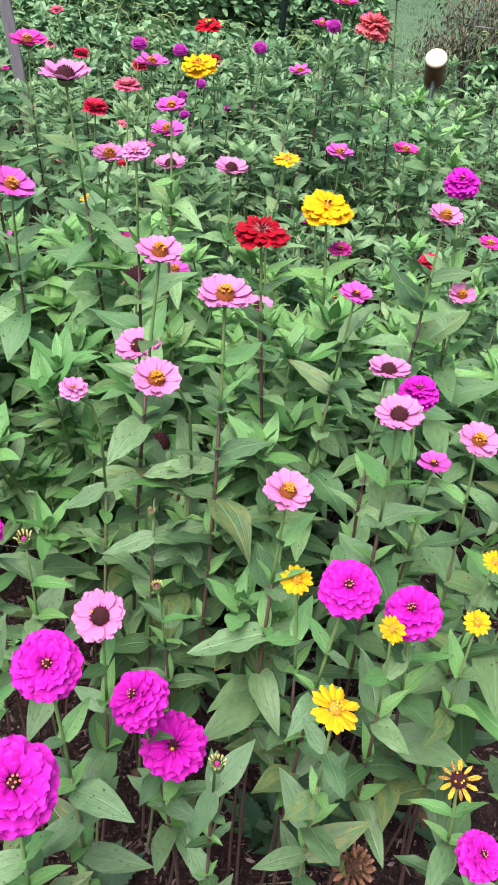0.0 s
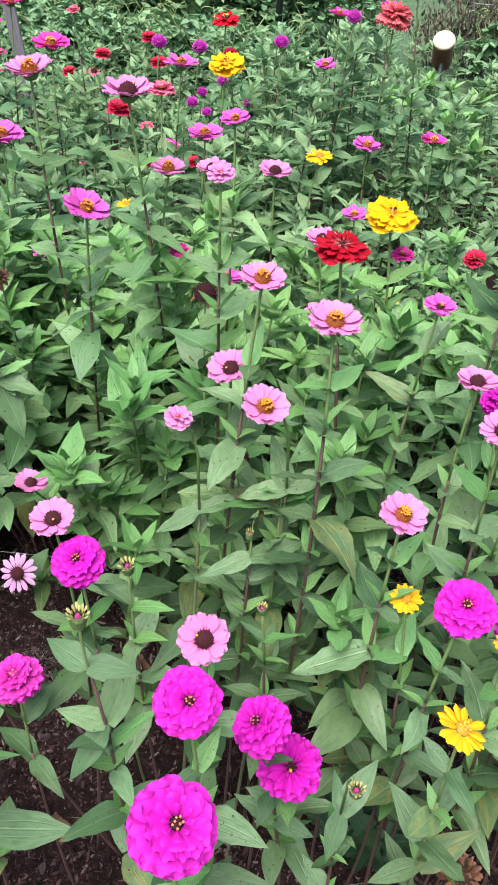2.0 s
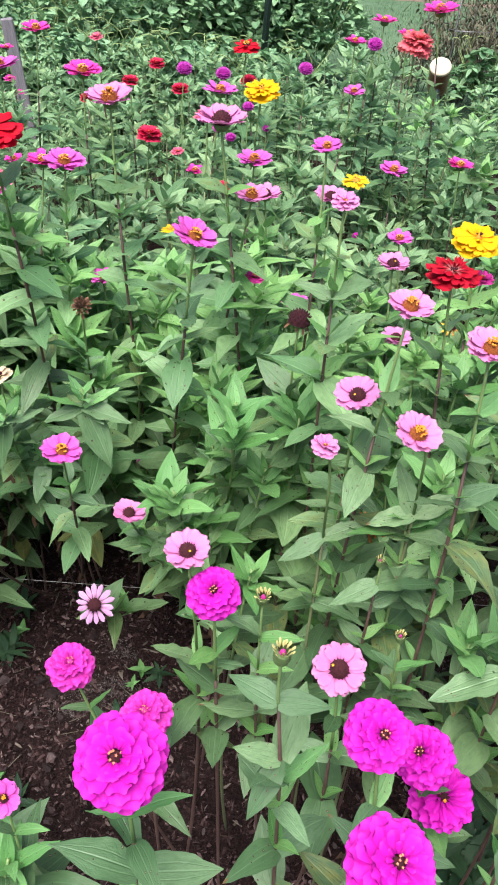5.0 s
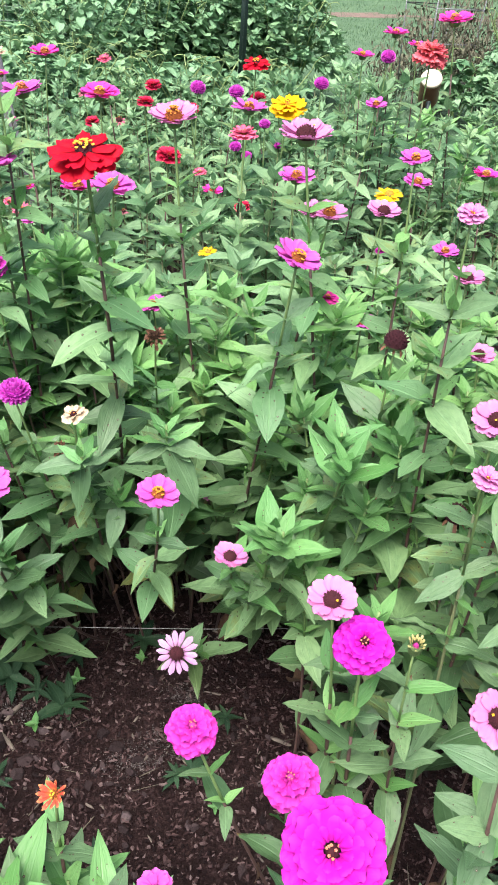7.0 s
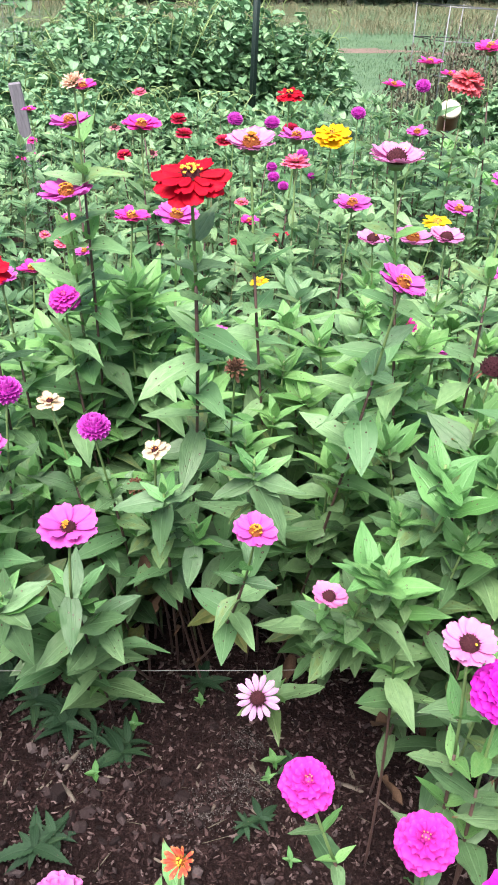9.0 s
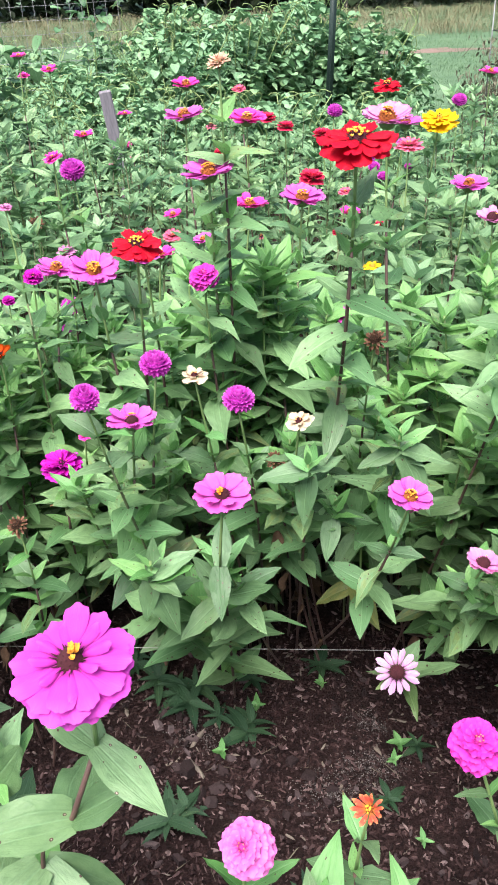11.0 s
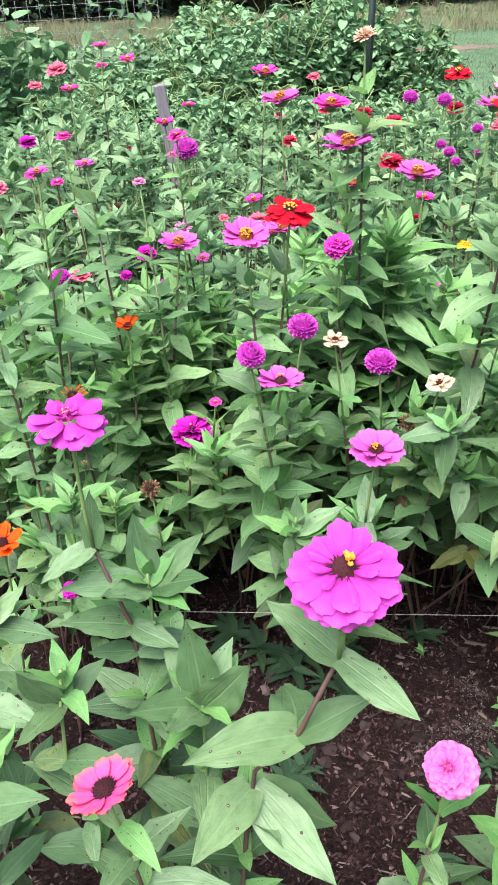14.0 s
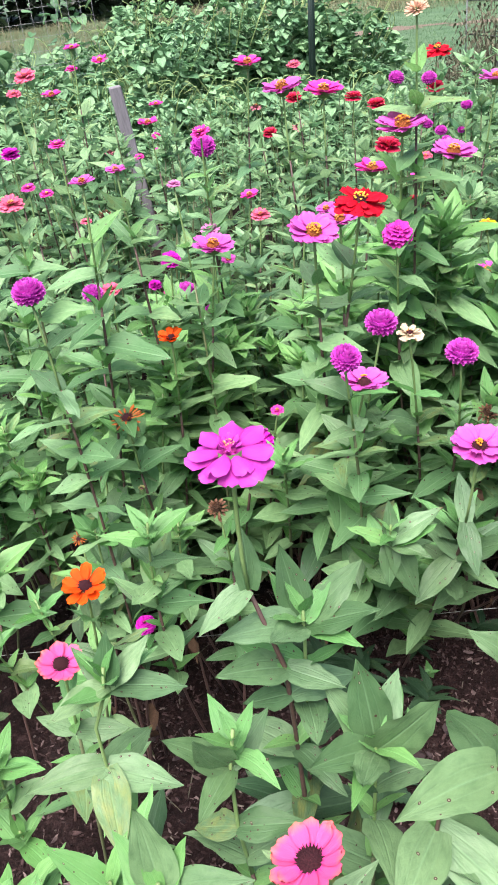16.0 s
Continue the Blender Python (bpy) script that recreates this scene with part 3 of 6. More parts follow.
strewn("grey_sand", 3400, (-1, 0, 1, 1.3), (0.0015, 0.0045), M_SAND, "loose grey sand in patches on the soil", 16, (0.6, 1.0), [(-0.635, 1.17, 0.045), (-0.70, 1.13, 0.035), (-0.59, 1.20, 0.03), (-0.98, 1.26, 0.03), (-0.60, 1.30, 0.025)])
strewn("dry_straws", 260, (-1.6, 0.3, 0.5, 1.95), (0.03, 0.11), M_DEAD, "thin dry straws and twigs on the soil", 6, (0.015, 0.035))


# ---------------------------------------------------------------- zinnia heads
def ring(n, r_in, length, width, tilt, z, shape, jitter=0.08, drop=0.0):
    return dict(n=n, r_in=r_in, length=length, width=width, tilt=tilt, z=z, shape=shape, jitter=jitter, drop=drop)


SHAPES = {
    "paddle": petal_blade(0.30, -0.08, -0.20, 0.012, 8, 6, taper=0.24),
    "broad": petal_blade(0.30, -0.05, -0.22, 0.02, 7, 6, taper=0.3),
    "saucer": petal_blade(0.285, 0.10, 0.16, 0.018, 8, 6, taper=0.26, ruffle=0.10),
    "round": petal_blade(0.29, 0.05, 0.22, 0.02, 7, 6, taper=0.38, ruffle=-0.12),
    "dome": petal_blade(0.29, -0.05, -0.20, 0.02, 7, 6, taper=0.42, ruffle=0.12),
    "puff": petal_blade(0.31, -0.08, -0.15, 0.02, 7, 6, taper=0.42, ruffle=0.18),
    "fold": petal_blade(0.26, -0.02, -0.5, 0.05, taper=0.3),
    "fan": petal_blade(0.225, -0.10, -0.55, 0.05, taper=0.17, ruffle=0.15),
    "slim": petal_blade(0.17, -0.06, -0.3, 0.05),
    "spoon": petal_blade(0.165, -0.05, -0.25, 0.07, taper=0.25),
    "scale": petal_blade(0.42, 0.12, 0.35, 0.0, 3, 4, 0.5),
    "limp": petal_blade(0.20, -0.45, -0.2, 0.05, 4, 2),
}
SINGLE = [ring(12, 0.09, 0.43, 0.98, 13, 0.0, "saucer", 0.06), ring(7, 0.09, 0.41, 0.92, 19, 0.012, "saucer", 0.07)]
SEMI = [ring(11, 0.07, 0.43, 1.0, 0, 0.0, "broad"), ring(10, 0.07, 0.40, 0.95, 12, 0.025, "broad"), ring(8, 0.06, 0.33, 0.9, 24, 0.05, "round")]
DOUBLE = [ring(15, 0.10, 0.40, 1.0, -34, 0.00, "round", 0.07), ring(16, 0.10, 0.38, 0.98, -18, 0.04, "round", 0.08), ring(15, 0.09, 0.34, 1.05, -4, 0.08, "dome", 0.1), ring(14, 0.08, 0.28, 1.15, 8, 0.115, "round", 0.12),
          ring(11, 0.07, 0.21, 1.2, 22, 0.14, "dome", 0.16), ring(8, 0.06, 0.14, 1.1, 42, 0.155, "fold", 0.2)]
BALL = []
for k in range(7):
    a = math.radians(-48 + 20 * k)
    BALL.append(ring((16, 19, 20, 19, 16, 12, 7)[k], max(0.02, 0.27 * math.cos(a)), 0.22, 0.8, -30 + 18 * k, 0.2 + 0.19 * math.sin(a), "scale", 0.06))
OPEN = [ring(12, 0.07, 0.44, 1.0, 7, 0.0, "saucer", 0.08), ring(6, 0.07, 0.42, 0.95, 15, 0.014, "saucer", 0.10)]
DAHLIA = [ring(16, 0.08, 0.42, 0.9, -8, 0.0, "broad"), ring(15, 0.08, 0.41, 0.9, 6, 0.05, "round"), ring(13, 0.07, 0.36, 0.85, 20, 0.10, "round"), ring(10, 0.06, 0.28, 0.7, 38, 0.13, "slim"), ring(8, 0.05, 0.2, 0.6, 58, 0.15, "slim")]

# kind: petal colour, rings, disc (radius, height, material), florets (count, material), label, category
HEADS = {
    "PD": ("pale_pink", SINGLE, (0.18, 0.20, M_DISC_DARK), (1, M_FLORET), "tall zinnia with pale pink petals and a dark centre"),
    "PO": ("pale_pink", SINGLE, (0.17, 0.19, M_DISC_RUST), (40, M_FLORET_OR), "tall zinnia with pale pink petals and an orange centre"),
    "PB": ("pale_pink", SEMI, (0.10, 0.07, M_DISC_RUST), (2, M_FLORET), "zinnia with a small half-open pale pink bloom"),
    "MP": ("pink", OPEN, (0.12, 0.13, M_DISC_DARK), (14, M_FLORET_OR), "tall zinnia with bright pink petals and a yellow-tipped dark centre"),
    "MO": ("pink", OPEN, (0.15, 0.14, M_DISC_RUST), (30, M_FLORET_OR), "tall zinnia with bright pink petals and an orange-yellow centre"),
    "HO": ("hot_pink", OPEN, (0.15, 0.13, M_DISC_RUST), (24, M_FLORET), "zinnia with open hot pink petals and a yellow centre"),
    "MF": ("orchid", [ring(14, 0.08, 0.41, 0.98, -26, -0.01, "paddle", 0.07), ring(14, 0.08, 0.43, 0.95, -10, 0.015, "paddle", 0.07), ring(12, 0.08, 0.40, 0.92, 2, 0.035, "paddle", 0.08), ring(8, 0.08, 0.28, 0.75, 14, 0.05, "fold", 0.15)], (0.11, 0.12, M_DISC_DARK), (9, M_FLORET_OR), "large bright pink zinnia with yellow florets in its dark centre"),
    "MS": ("orchid", [ring(9, 0.06, 0.45, 1.5, -7, 0.0, "fan", 0.12), ring(7, 0.06, 0.43, 1.4, 3, 0.02, "fan", 0.15), ring(8, 0.03, 0.15, 0.9, 45, 0.04, "fold", 0.2)], (0.08, 0.09, M_DISC_PINK), (12, M_FLORET_SALMON), "magenta-pink zinnia with ragged petals and a pinkish centre"),
    "MG": ("magenta", DOUBLE, (0.075, 0.19, M_DISC_DARK), (7, M_FLORET_SALMON), "zinnia with a full double magenta bloom"),
    "MC": ("light_rose", DOUBLE, (0.08, 0.2, M_DISC_PINK), (5, M_FLORET_SALMON), "zinnia with a pale pink double bloom"),
    "MB": ("rose", DOUBLE, (0.08, 0.2, M_DISC_PINK), (6, M_FLORET_SALMON), "zinnia with a round double bloom of light magenta"),
    "MK": ("magenta", DAHLIA, (0.13, 0.17, M_DISC_BLACK), (2, M_FLORET_OR), "zinnia with a fading magenta bloom and a dark centre"),
    "HS": ("salmon_pink", SEMI, (0.12, 0.10, M_DISC_RUST), (5, M_FLORET), "zinnia with a small salmon-pink bloom"),
    "FD": ("faded_rose", [ring(12, 0.12, 0.36, 0.9, -6, 0.0, "slim", 0.15), ring(6, 0.12, 0.3, 0.9, 8, 0.02, "slim", 0.2)], (0.21, 0.2, M_DISC_DARK), (6, M_FLORET_OR), "fading pink zinnia with a large dark centre"),
    "HP": ("hot_pink", SEMI, (0.13, 0.10, M_DISC_RUST), (10, M_FLORET), "zinnia with hot pink petals and a yellow-orange centre"),
    "BL": ("purple", BALL, (0.28, 0.39, M_DISC_PURPLE), (0, M_FLORET), "zinnia with a small purple pompon bloom"),
    "RD": ("cherry", DAHLIA, (0.10, 0.12, M_DISC_RUST), (4, M_FLORET), "zinnia with a bright red double bloom"),
    "RX": ("crimson", [ring(13, 0.08, 0.43, 1.05, -12, 0.0, "dome", 0.1), ring(12, 0.08, 0.42, 1.0, 0, 0.04, "dome", 0.1), ring(10, 0.07, 0.36, 0.95, 11, 0.07, "fold", 0.14), ring(9, 0.05, 0.27, 0.8, 30, 0.08, "slim", 0.2), ring(7, 0.03, 0.2, 0.7, 58, 0.09, "slim", 0.2)], (0.09, 0.12, M_DISC_DARK), (0, M_FLORET), "dark red double zinnia with pale streaks at its heart"),
    "RS": ("red", [ring(12, 0.08, 0.44, 1.0, -12, 0.0, "paddle", 0.10), ring(11, 0.08, 0.42, 1.0, 0, 0.025, "dome", 0.12), ring(7, 0.08, 0.34, 0.95, 10, 0.045, "dome", 0.14)], (0.15, 0.08, M_DISC_DARK), (16, M_FLORET), "scarlet zinnia with yellow florets round a dark centre"),
    "YE": ("yellow", [ring(14, 0.09, 0.40, 1.15, 0, 0.0, "slim", 0.1), ring(7, 0.08, 0.36, 1.1, 8, 0.02, "slim", 0.1)], (0.12, 0.10, M_FLORET_OR), (9, M_FLORET), "zinnia with a small single yellow bloom"),
    "YB": ("golden", [ring(13, 0.08, 0.43, 1.05, -8, 0.0, "broad", 0.1), ring(12, 0.08, 0.42, 1.05, 3, 0.03, "puff", 0.12), ring(10, 0.07, 0.37, 1.0, 13, 0.06, "puff", 0.14), ring(6, 0.06, 0.26, 0.9, 26, 0.08, "fold", 0.2)], (0.07, 0.13, M_FLORET_OR), (4, M_DISC_DARK), "zinnia with a golden yellow double bloom"),
    "YW": ("wilted_yellow", [ring(11, 0.12, 0.38, 0.8, -6, 0.0, "slim", 0.2)], (0.19, 0.14, M_DISC_DARK), (4, M_FLORET), "fading yellow zinnia with thin shrivelled petals"),
    "OR": ("orange", [ring(10, 0.08, 0.44, 0.95, 16, 0.0, "saucer", 0.12), ring(5, 0.08, 0.40, 0.9, 26, 0.015, "saucer", 0.12)], (0.15, 0.11, M_DISC_BLACK), (0, M_FLORET), "zinnia with orange petals and a dark centre"),
    "OB": ("flame", [ring(12, 0.10, 0.36, 0.9, 38, 0.05, "slim", 0.2), ring(8, 0.08, 0.3, 0.8, 55, 0.08, "slim", 0.2)], (0.10, 0.14, M_DISC_RUST), (7, M_FLORET), "fading orange zinnia with curled petals"),
    "CO": ("coral", [ring(22, 0.10, 0.40, 0.74, -34, 0.0, "round", 0.08), ring(21, 0.10, 0.38, 0.74, -18, 0.05, "dome", 0.08), ring(19, 0.09, 0.34, 0.78, -4, 0.09, "round", 0.1), ring(17, 0.08, 0.28, 0.82, 10, 0.13, "dome", 0.12), ring(12, 0.07, 0.21, 0.85, 28, 0.15, "round", 0.15), ring(8, 0.05, 0.14, 0.9, 50, 0.16, "fold", 0.2)], (0.08, 0.2, M_DISC_RUST), (0, M_FLORET), "large coral red double zinnia"),
    "CP": ("salmon", [ring(12, 0.09, 0.42, 0.95, 9, 0.0, "saucer", 0.06), ring(6, 0.09, 0.39, 0.95, 15, 0.016, "saucer", 0.08)], (0.17, 0.12, M_DISC_BLACK), (0, M_FLORET), "coral-pink zinnia with a dark brown centre"),
    "WH": ("cream", [ring(9, 0.07, 0.44, 1.2, 6, 0.0, "broad", 0.15), ring(5, 0.07, 0.36, 1.1, 26, 0.02, "round", 0.15)], (0.13, 0.12, M_DISC_DARK), (4, M_FLORET_OR), "zinnia with a cream bloom browning at its heart"),
    "CR": ("peach", [ring(20, 0.10, 0.42, 0.85, 6, 0.02, "slim", 0.1), ring(18, 0.10, 0.40, 0.85, 22, 0.06, "slim", 0.12), ring(14, 0.08, 0.34, 0.8, 40, 0.10, "slim", 0.14), ring(9, 0.06, 0.26, 0.8, 62, 0.12, "slim", 0.15)], (0.14, 0.12, M_CALYX), (0, M_FLORET), "very tall zinnia with a full peach-cream bloom"),
    "ST": ("wilted_pink", [ring(14, 0.11, 0.39, 1.0, -2, 0.0, "spoon", 0.1)], (0.155, 0.12, M_DISC_DARK), (0, M_FLORET), "drooping zinnia with thin faded pink petals"),
    "OD": ("faded_orange", [ring(13, 0.16, 0.34, 0.8, -8, 0.0, "slim", 0.25), ring(11, 0.14, 0.3, 0.8, 24, 0.1, "slim", 0.25)], (0.17, 0.16, M_DISC_BLACK), (0, M_FLORET), "withering orange zinnia with curled brown petals"),
    "SD": ("dried", [ring(5, 0.2, 0.42, 1.1, -50, 0.0, "limp", 0.35), ring(12, 0.24, 0.28, 0.55, -8, 0.06, "scale", 0.2), ring(11, 0.22, 0.27, 0.55, 22, 0.18, "scale", 0.2), ring(8, 0.15, 0.25, 0.55, 48, 0.28, "scale", 0.2), ring(5, 0.07, 0.22, 0.55, 70, 0.33, "scale", 0.2)], (0.27, 0.4, M_SEED), (0, M_FLORET), "zinnia stalk with a brown dried seed head"),
    "DK": ("dried", [ring(7, 0.22, 0.36, 0.8, -30, 0.0, "limp", 0.35)], (0.36, 0.40, M_DISC_BLACK), (0, M_FLORET), "zinnia stalk with a dark maroon spent head"),
    "BU": ("bud_cream", [ring(12, 0.30, 0.42, 1.1, 64, 0.62, "slim", 0.15), ring(8, 0.20, 0.34, 1.1, 78, 0.66, "slim", 0.1)], (0.20, 0.80, M_DISC_PINK), (0, M_FLORET), "zinnia stalk with a round bud just opening"),
}


def petal_places(kind, r):
    """Where each petal sits on a head one unit across, facing +z."""
    for g in HEADS[kind][1]:
        off = r.uniform(0, 6.3)
        for k in range(g["n"]):
            an = off + 2 * math.pi * (k + r.uniform(-0.12, 0.12)) / g["n"]
            ln = g["length"] * r.uniform(1 - g["jitter"], 1 + g["jitter"] * 0.6)
            m = (Matrix.Rotation(an, 4, "Z") @ Matrix.Translation((0, g["r_in"], g["z"])) @ Matrix.Rotation(radians(g["tilt"] + r.gauss(0, 60 * g["jitter"])), 4, "X")
                 @ Matrix.Rotation(radians(r.uniform(-10, 10)), 4, "Y") @ Matrix.Diagonal((ln * g["width"] * r.uniform(0.9, 1.1), ln, ln, 1)))
            yield g["shape"], m


def disc_soup(kind, r):
    """Calyx cup, disc and florets of a head one unit across."""
    _, rings, (rad, high, dmat), (count, fmat), _ = HEADS[kind]
    s = Soup()
    cup = {"BL": 0.24, "BU": 0.34, "SD": 0.27, "DK": 0.3}.get(kind, 0.17)
    prof = [(0.03, -0.17), (cup * 0.75, -0.13), (cup, -0.05), (cup * 0.85, 0.03)] if kind != "BU" else [(0.05, -0.35), (0.3, -0.12), (0.4, 0.2), (0.38, 0.55), (0.28, 0.74)]
    for k in range(len(prof) - 1):
        (r0, z0), (r1, z1) = prof[k], prof[k + 1]
        n = 12
        v = [(rr * math.cos(2 * math.pi * q / n), rr * math.sin(2 * math.pi * q / n), zz) for rr, zz in ((r0, z0), (r1, z1)) for q in range(n)]
        s.add(v, [(q, (q + 1) % n, n + (q + 1) % n, n + q) for q in range(n)], [(0, 0)] * 2 * n, None, 1)
    if kind == "BU" or kind == "SD":
        for row in range(3):
            for q in range(11):
                an = 2 * math.pi * (q + row * 0.5) / 11
                rr, zz = (0.37, -0.05 + 0.22 * row) if kind == "BU" else (0.25, -0.12 + 0.06 * row)
                m = Matrix.Rotation(an, 4, "Z") @ Matrix.Translation((0, rr, zz)) @ Matrix.Rotation(radians(72), 4, "X") @ Matrix.Diagonal((0.34, 0.22, 0.2, 1))
                s.add(*SHAPES["scale"], m, 1)
    n, lv = 14, 5
    if rad > 0:
        n, lv = 14, 5
        v = []
        for k in range(lv):
            a = k / (lv - 1) * math.pi / 2
            v += [(rad * math.cos(a) * math.cos(2 * math.pi * q / n), rad * math.cos(a) * math.sin(2 * math.pi * q / n), high * math.sin(a)) for q in range(n)]
        s.add(v, [(k * n + q, k * n + (q + 1) % n, (k + 1) * n + (q + 1) % n, (k + 1) * n + q) for k in range(lv - 1) for q in range(n)], [(0, 0)] * len(v), None, 0)
        total = 70 if rad > 0.11 else 24
        for k in range(total):
            f = (k + 0.5) / total
            rr, an = rad * math.sqrt(f), k * 2.39996
            zz = high * math.sqrt(max(0, 1 - f)) * 0.97
            h = rad * r.uniform(0.16, 0.3) * (1.6 if kind == "SD" else 1)
            w = rad * 0.10
            c = Vector((rr * math.cos(an), rr * math.sin(an), zz))
            nrm = Vector((c.x, c.y, zz + 0.05)).normalized()
            m = Matrix.Translation(c) @ nrm.to_track_quat("Z", "Y").to_matrix().to_4x4()
            s.add([(w, 0, 0), (0, w, 0), (-w, 0, 0), (0, -w, 0), (0, 0, h)], [(0, 1, 4), (1, 2, 4), (2, 3, 4), (3, 0, 4)], [(0, 0)] * 5, m, 0)
    if kind in ("PD", "PO", "MP", "MF", "ST", "CP", "OR"):
        for k in range(19):
            an, reach = 2 * math.pi * (k + r.uniform(-0.4, 0.4)) / 19, r.uniform(0.03, 0.085)
            m = Matrix.Rotation(an, 4, "Z") @ Matrix.Translation((0, rad * 0.92, 0.035)) @ Matrix.Rotation(radians(r.uniform(14, 34)), 4, "X")
            s.add([(-0.010, 0, 0), (0.010, 0, 0), (0, 0, 0.012), (0, reach, 0.004)], [(0, 1, 3), (1, 2, 3), (2, 0, 3)], [(0, 0)] * 4, m, 0)
    size = 0.018 if fmat is M_FLORET_SALMON else 0.03 if kind in ("PO", "MP", "MO", "HO") else 0.034
    for k in range(count):
        an = 2 * math.pi * (k + r.uniform(-0.3, 0.3)) / count
        f = r.uniform(0.3, 0.95) if kind != "PO" else r.uniform(0.15, 0.85)
        if kind == "PD":
            f = r.uniform(0.55, 0.85)
        if kind == "MP":
            an, f = 1.0 + r.gauss(0, 1.1), r.uniform(0.1, 0.8)
        if kind == "MF":
            an, f = 1.0 + r.gauss(0, 0.55), r.uniform(0.25, 0.8)
        c = Vector((rad * f * math.cos(an), rad * f * math.sin(an), high * math.sqrt(1 - f * f * 0.9) + 0.02 + 0.16 * rad))
        for q in range(5):
            m = Matrix.Translation(c) @ Matrix.Rotation(q * 1.2566 + an, 4, "Z") @ Matrix.Rotation(radians(38), 4, "X") @ Matrix.Diagonal((size, size, size * 1.25, 1))
            s.add([(-0.35, 0, 0), (0.35, 0, 0), (0.3, 0.9, 0.1), (0, 1.15, 0.1), (-0.3, 0.9, 0.1)], [(0, 1, 2, 3, 4)], [(0, 0)] * 5, m, 2)
    return s


HEAD_CACHE, PETAL_CACHE, DISC_CACHE = {}, {}, {}


def disc_mesh(kind, v):
    if (kind, v) not in DISC_CACHE:
        DISC_CACHE[kind, v] = disc_soup(kind, random.Random(100 + v)).mesh("flower_head", HEADS[kind][2][2], M_CALYX, HEADS[kind][3][1])
    return DISC_CACHE[kind, v]


def petal_mesh(kind, shape):
    key = (HEADS[kind][0], shape)
    if key not in PETAL_CACHE:
        s = Soup()
        s.add(*SHAPES[shape])
        PETAL_CACHE[key] = s.mesh("petal", PETALS[key[0]][0])
    return PETAL_CACHE[key]


def petals_mesh(kind, v):
    if (kind, v) not in HEAD_CACHE:
        s = Soup()
        for shape, m in petal_places(kind, random.Random(500 + v)):
            s.add(*SHAPES[shape], m)
        HEAD_CACHE[kind, v] = s.mesh("petals", PETALS[HEADS[kind][0]][1])
    return HEAD_CACHE[kind, v]


def flower_head(kind, parent, place, normal, diam, close, r):
    turn = Vector(normal).normalized().to_track_quat("Z", "Y").to_matrix().to_4x4()
    m = Matrix.Translation(place) @ turn @ Matrix.Rotation(r.uniform(0, 6.28), 4, "Z") @ Matrix.Scale(diam, 4)
    v = r.randrange(3)
    head = part("flower_head", disc_mesh(kind, v), None, parent)
    head.matrix_basis = m
    if close:
        for shape, pm in petal_places(kind, r):
            p = part("petal", petal_mesh(kind, shape), None, head)
            p.matrix_basis = pm
    else:
        part("petals", petals_mesh(kind, v), None, head)
    return head


# ---------------------------------------------------------------- zinnia plants
BLOOMS = []


def in_gap(x, y):
    """The bare strip of soil between the front clumps and the main rows."""
    if x < -1.25:
        return False
    if -0.62 < x < -0.34 and 1.45 < y < 1.84:
        return True
    return x < -0.42 and 0.64 < y < 1.42 and not (x < -0.8 and y < 0.72)


def rooted(x, y, r):
    """Where a stem whose bloom hangs at x, y comes out of the ground."""
    lean = 0.06 if y < 0.9 else 0.13
    bx, by = x + r.uniform(-lean, lean), y + r.uniform(-lean * 0.5, lean)
    if in_gap(bx, by) or in_gap(x, y):
        if y > 0.88:
            by = r.uniform(1.50, 1.74) if y < 1.5 else y
        elif x > -0.75:
            bx, by = r.uniform(-0.40, -0.30), y + r.uniform(-0.02, 0.06)
        else:
            by = r.uniform(0.45, 0.6)
    return bx, by


def bend(a, b, r, sway=0.03):
    """A stem's line from a to b, upright at its top."""
    a, b = Vector(a), Vector(b)
    c = Vector((b.x * 0.75 + a.x * 0.25 + r.uniform(-sway, sway), b.y * 0.75 + a.y * 0.25 + r.uniform(-sway, sway), a.z + (b.z - a.z) * 0.55))
    return lambda f: a * (1 - f) ** 2 + c * (2 * f * (1 - f)) + b * f * f


def through_nodes(points):
    """A stem's line through its nodes, root first."""
    pts = [Vector(p) for p in points]
    steps = [0.0]
    for a, b in zip(pts, pts[1:]):
        steps.append(steps[-1] + (b - a).length)

    def line(f):
        d = f * steps[-1]
        k = max(0, min(len(pts) - 2, sum(q < d for q in steps) - 1))
        u = (d - steps[k]) / (steps[k + 1] - steps[k])
        p0, p1, p2, p3 = pts[max(k - 1, 0)], pts[k], pts[k + 1], pts[min(k + 2, len(pts) - 1)]
        return 0.5 * (2 * p1 + (p2 - p0) * u + (2 * p0 - 5 * p1 + 4 * p2 - p3) * u * u + (3 * p1 - p0 - 3 * p2 + p3) * u ** 3)

    return line, steps[-1]


def leaf_pose(p, az, el, roll, size):
    return Matrix.Translation(p) @ Matrix.Rotation(az, 4, "Z") @ Matrix.Rotation(el, 4, "X") @ Matrix.Rotation(roll, 4, "Y") @ Matrix.Diagonal((size, size, size, 1))


def leaf_to(base, tip):
    """A leaf that reaches from its node to a tip, its upper face to the light."""
    y = Vector(tip) - Vector(base)
    n = Vector((0, -0.35, 1))
    if y.normalized().dot(n.normalized()) > 0.85:
        n = Vector((0, -1, 0.3))
    x = y.cross(n).normalized()
    z = x.cross(y).normalized()
    return Matrix.Translation(base) @ Matrix((x, y.normalized(), z)).transposed().to_4x4() @ Matrix.Scale(y.length, 4)


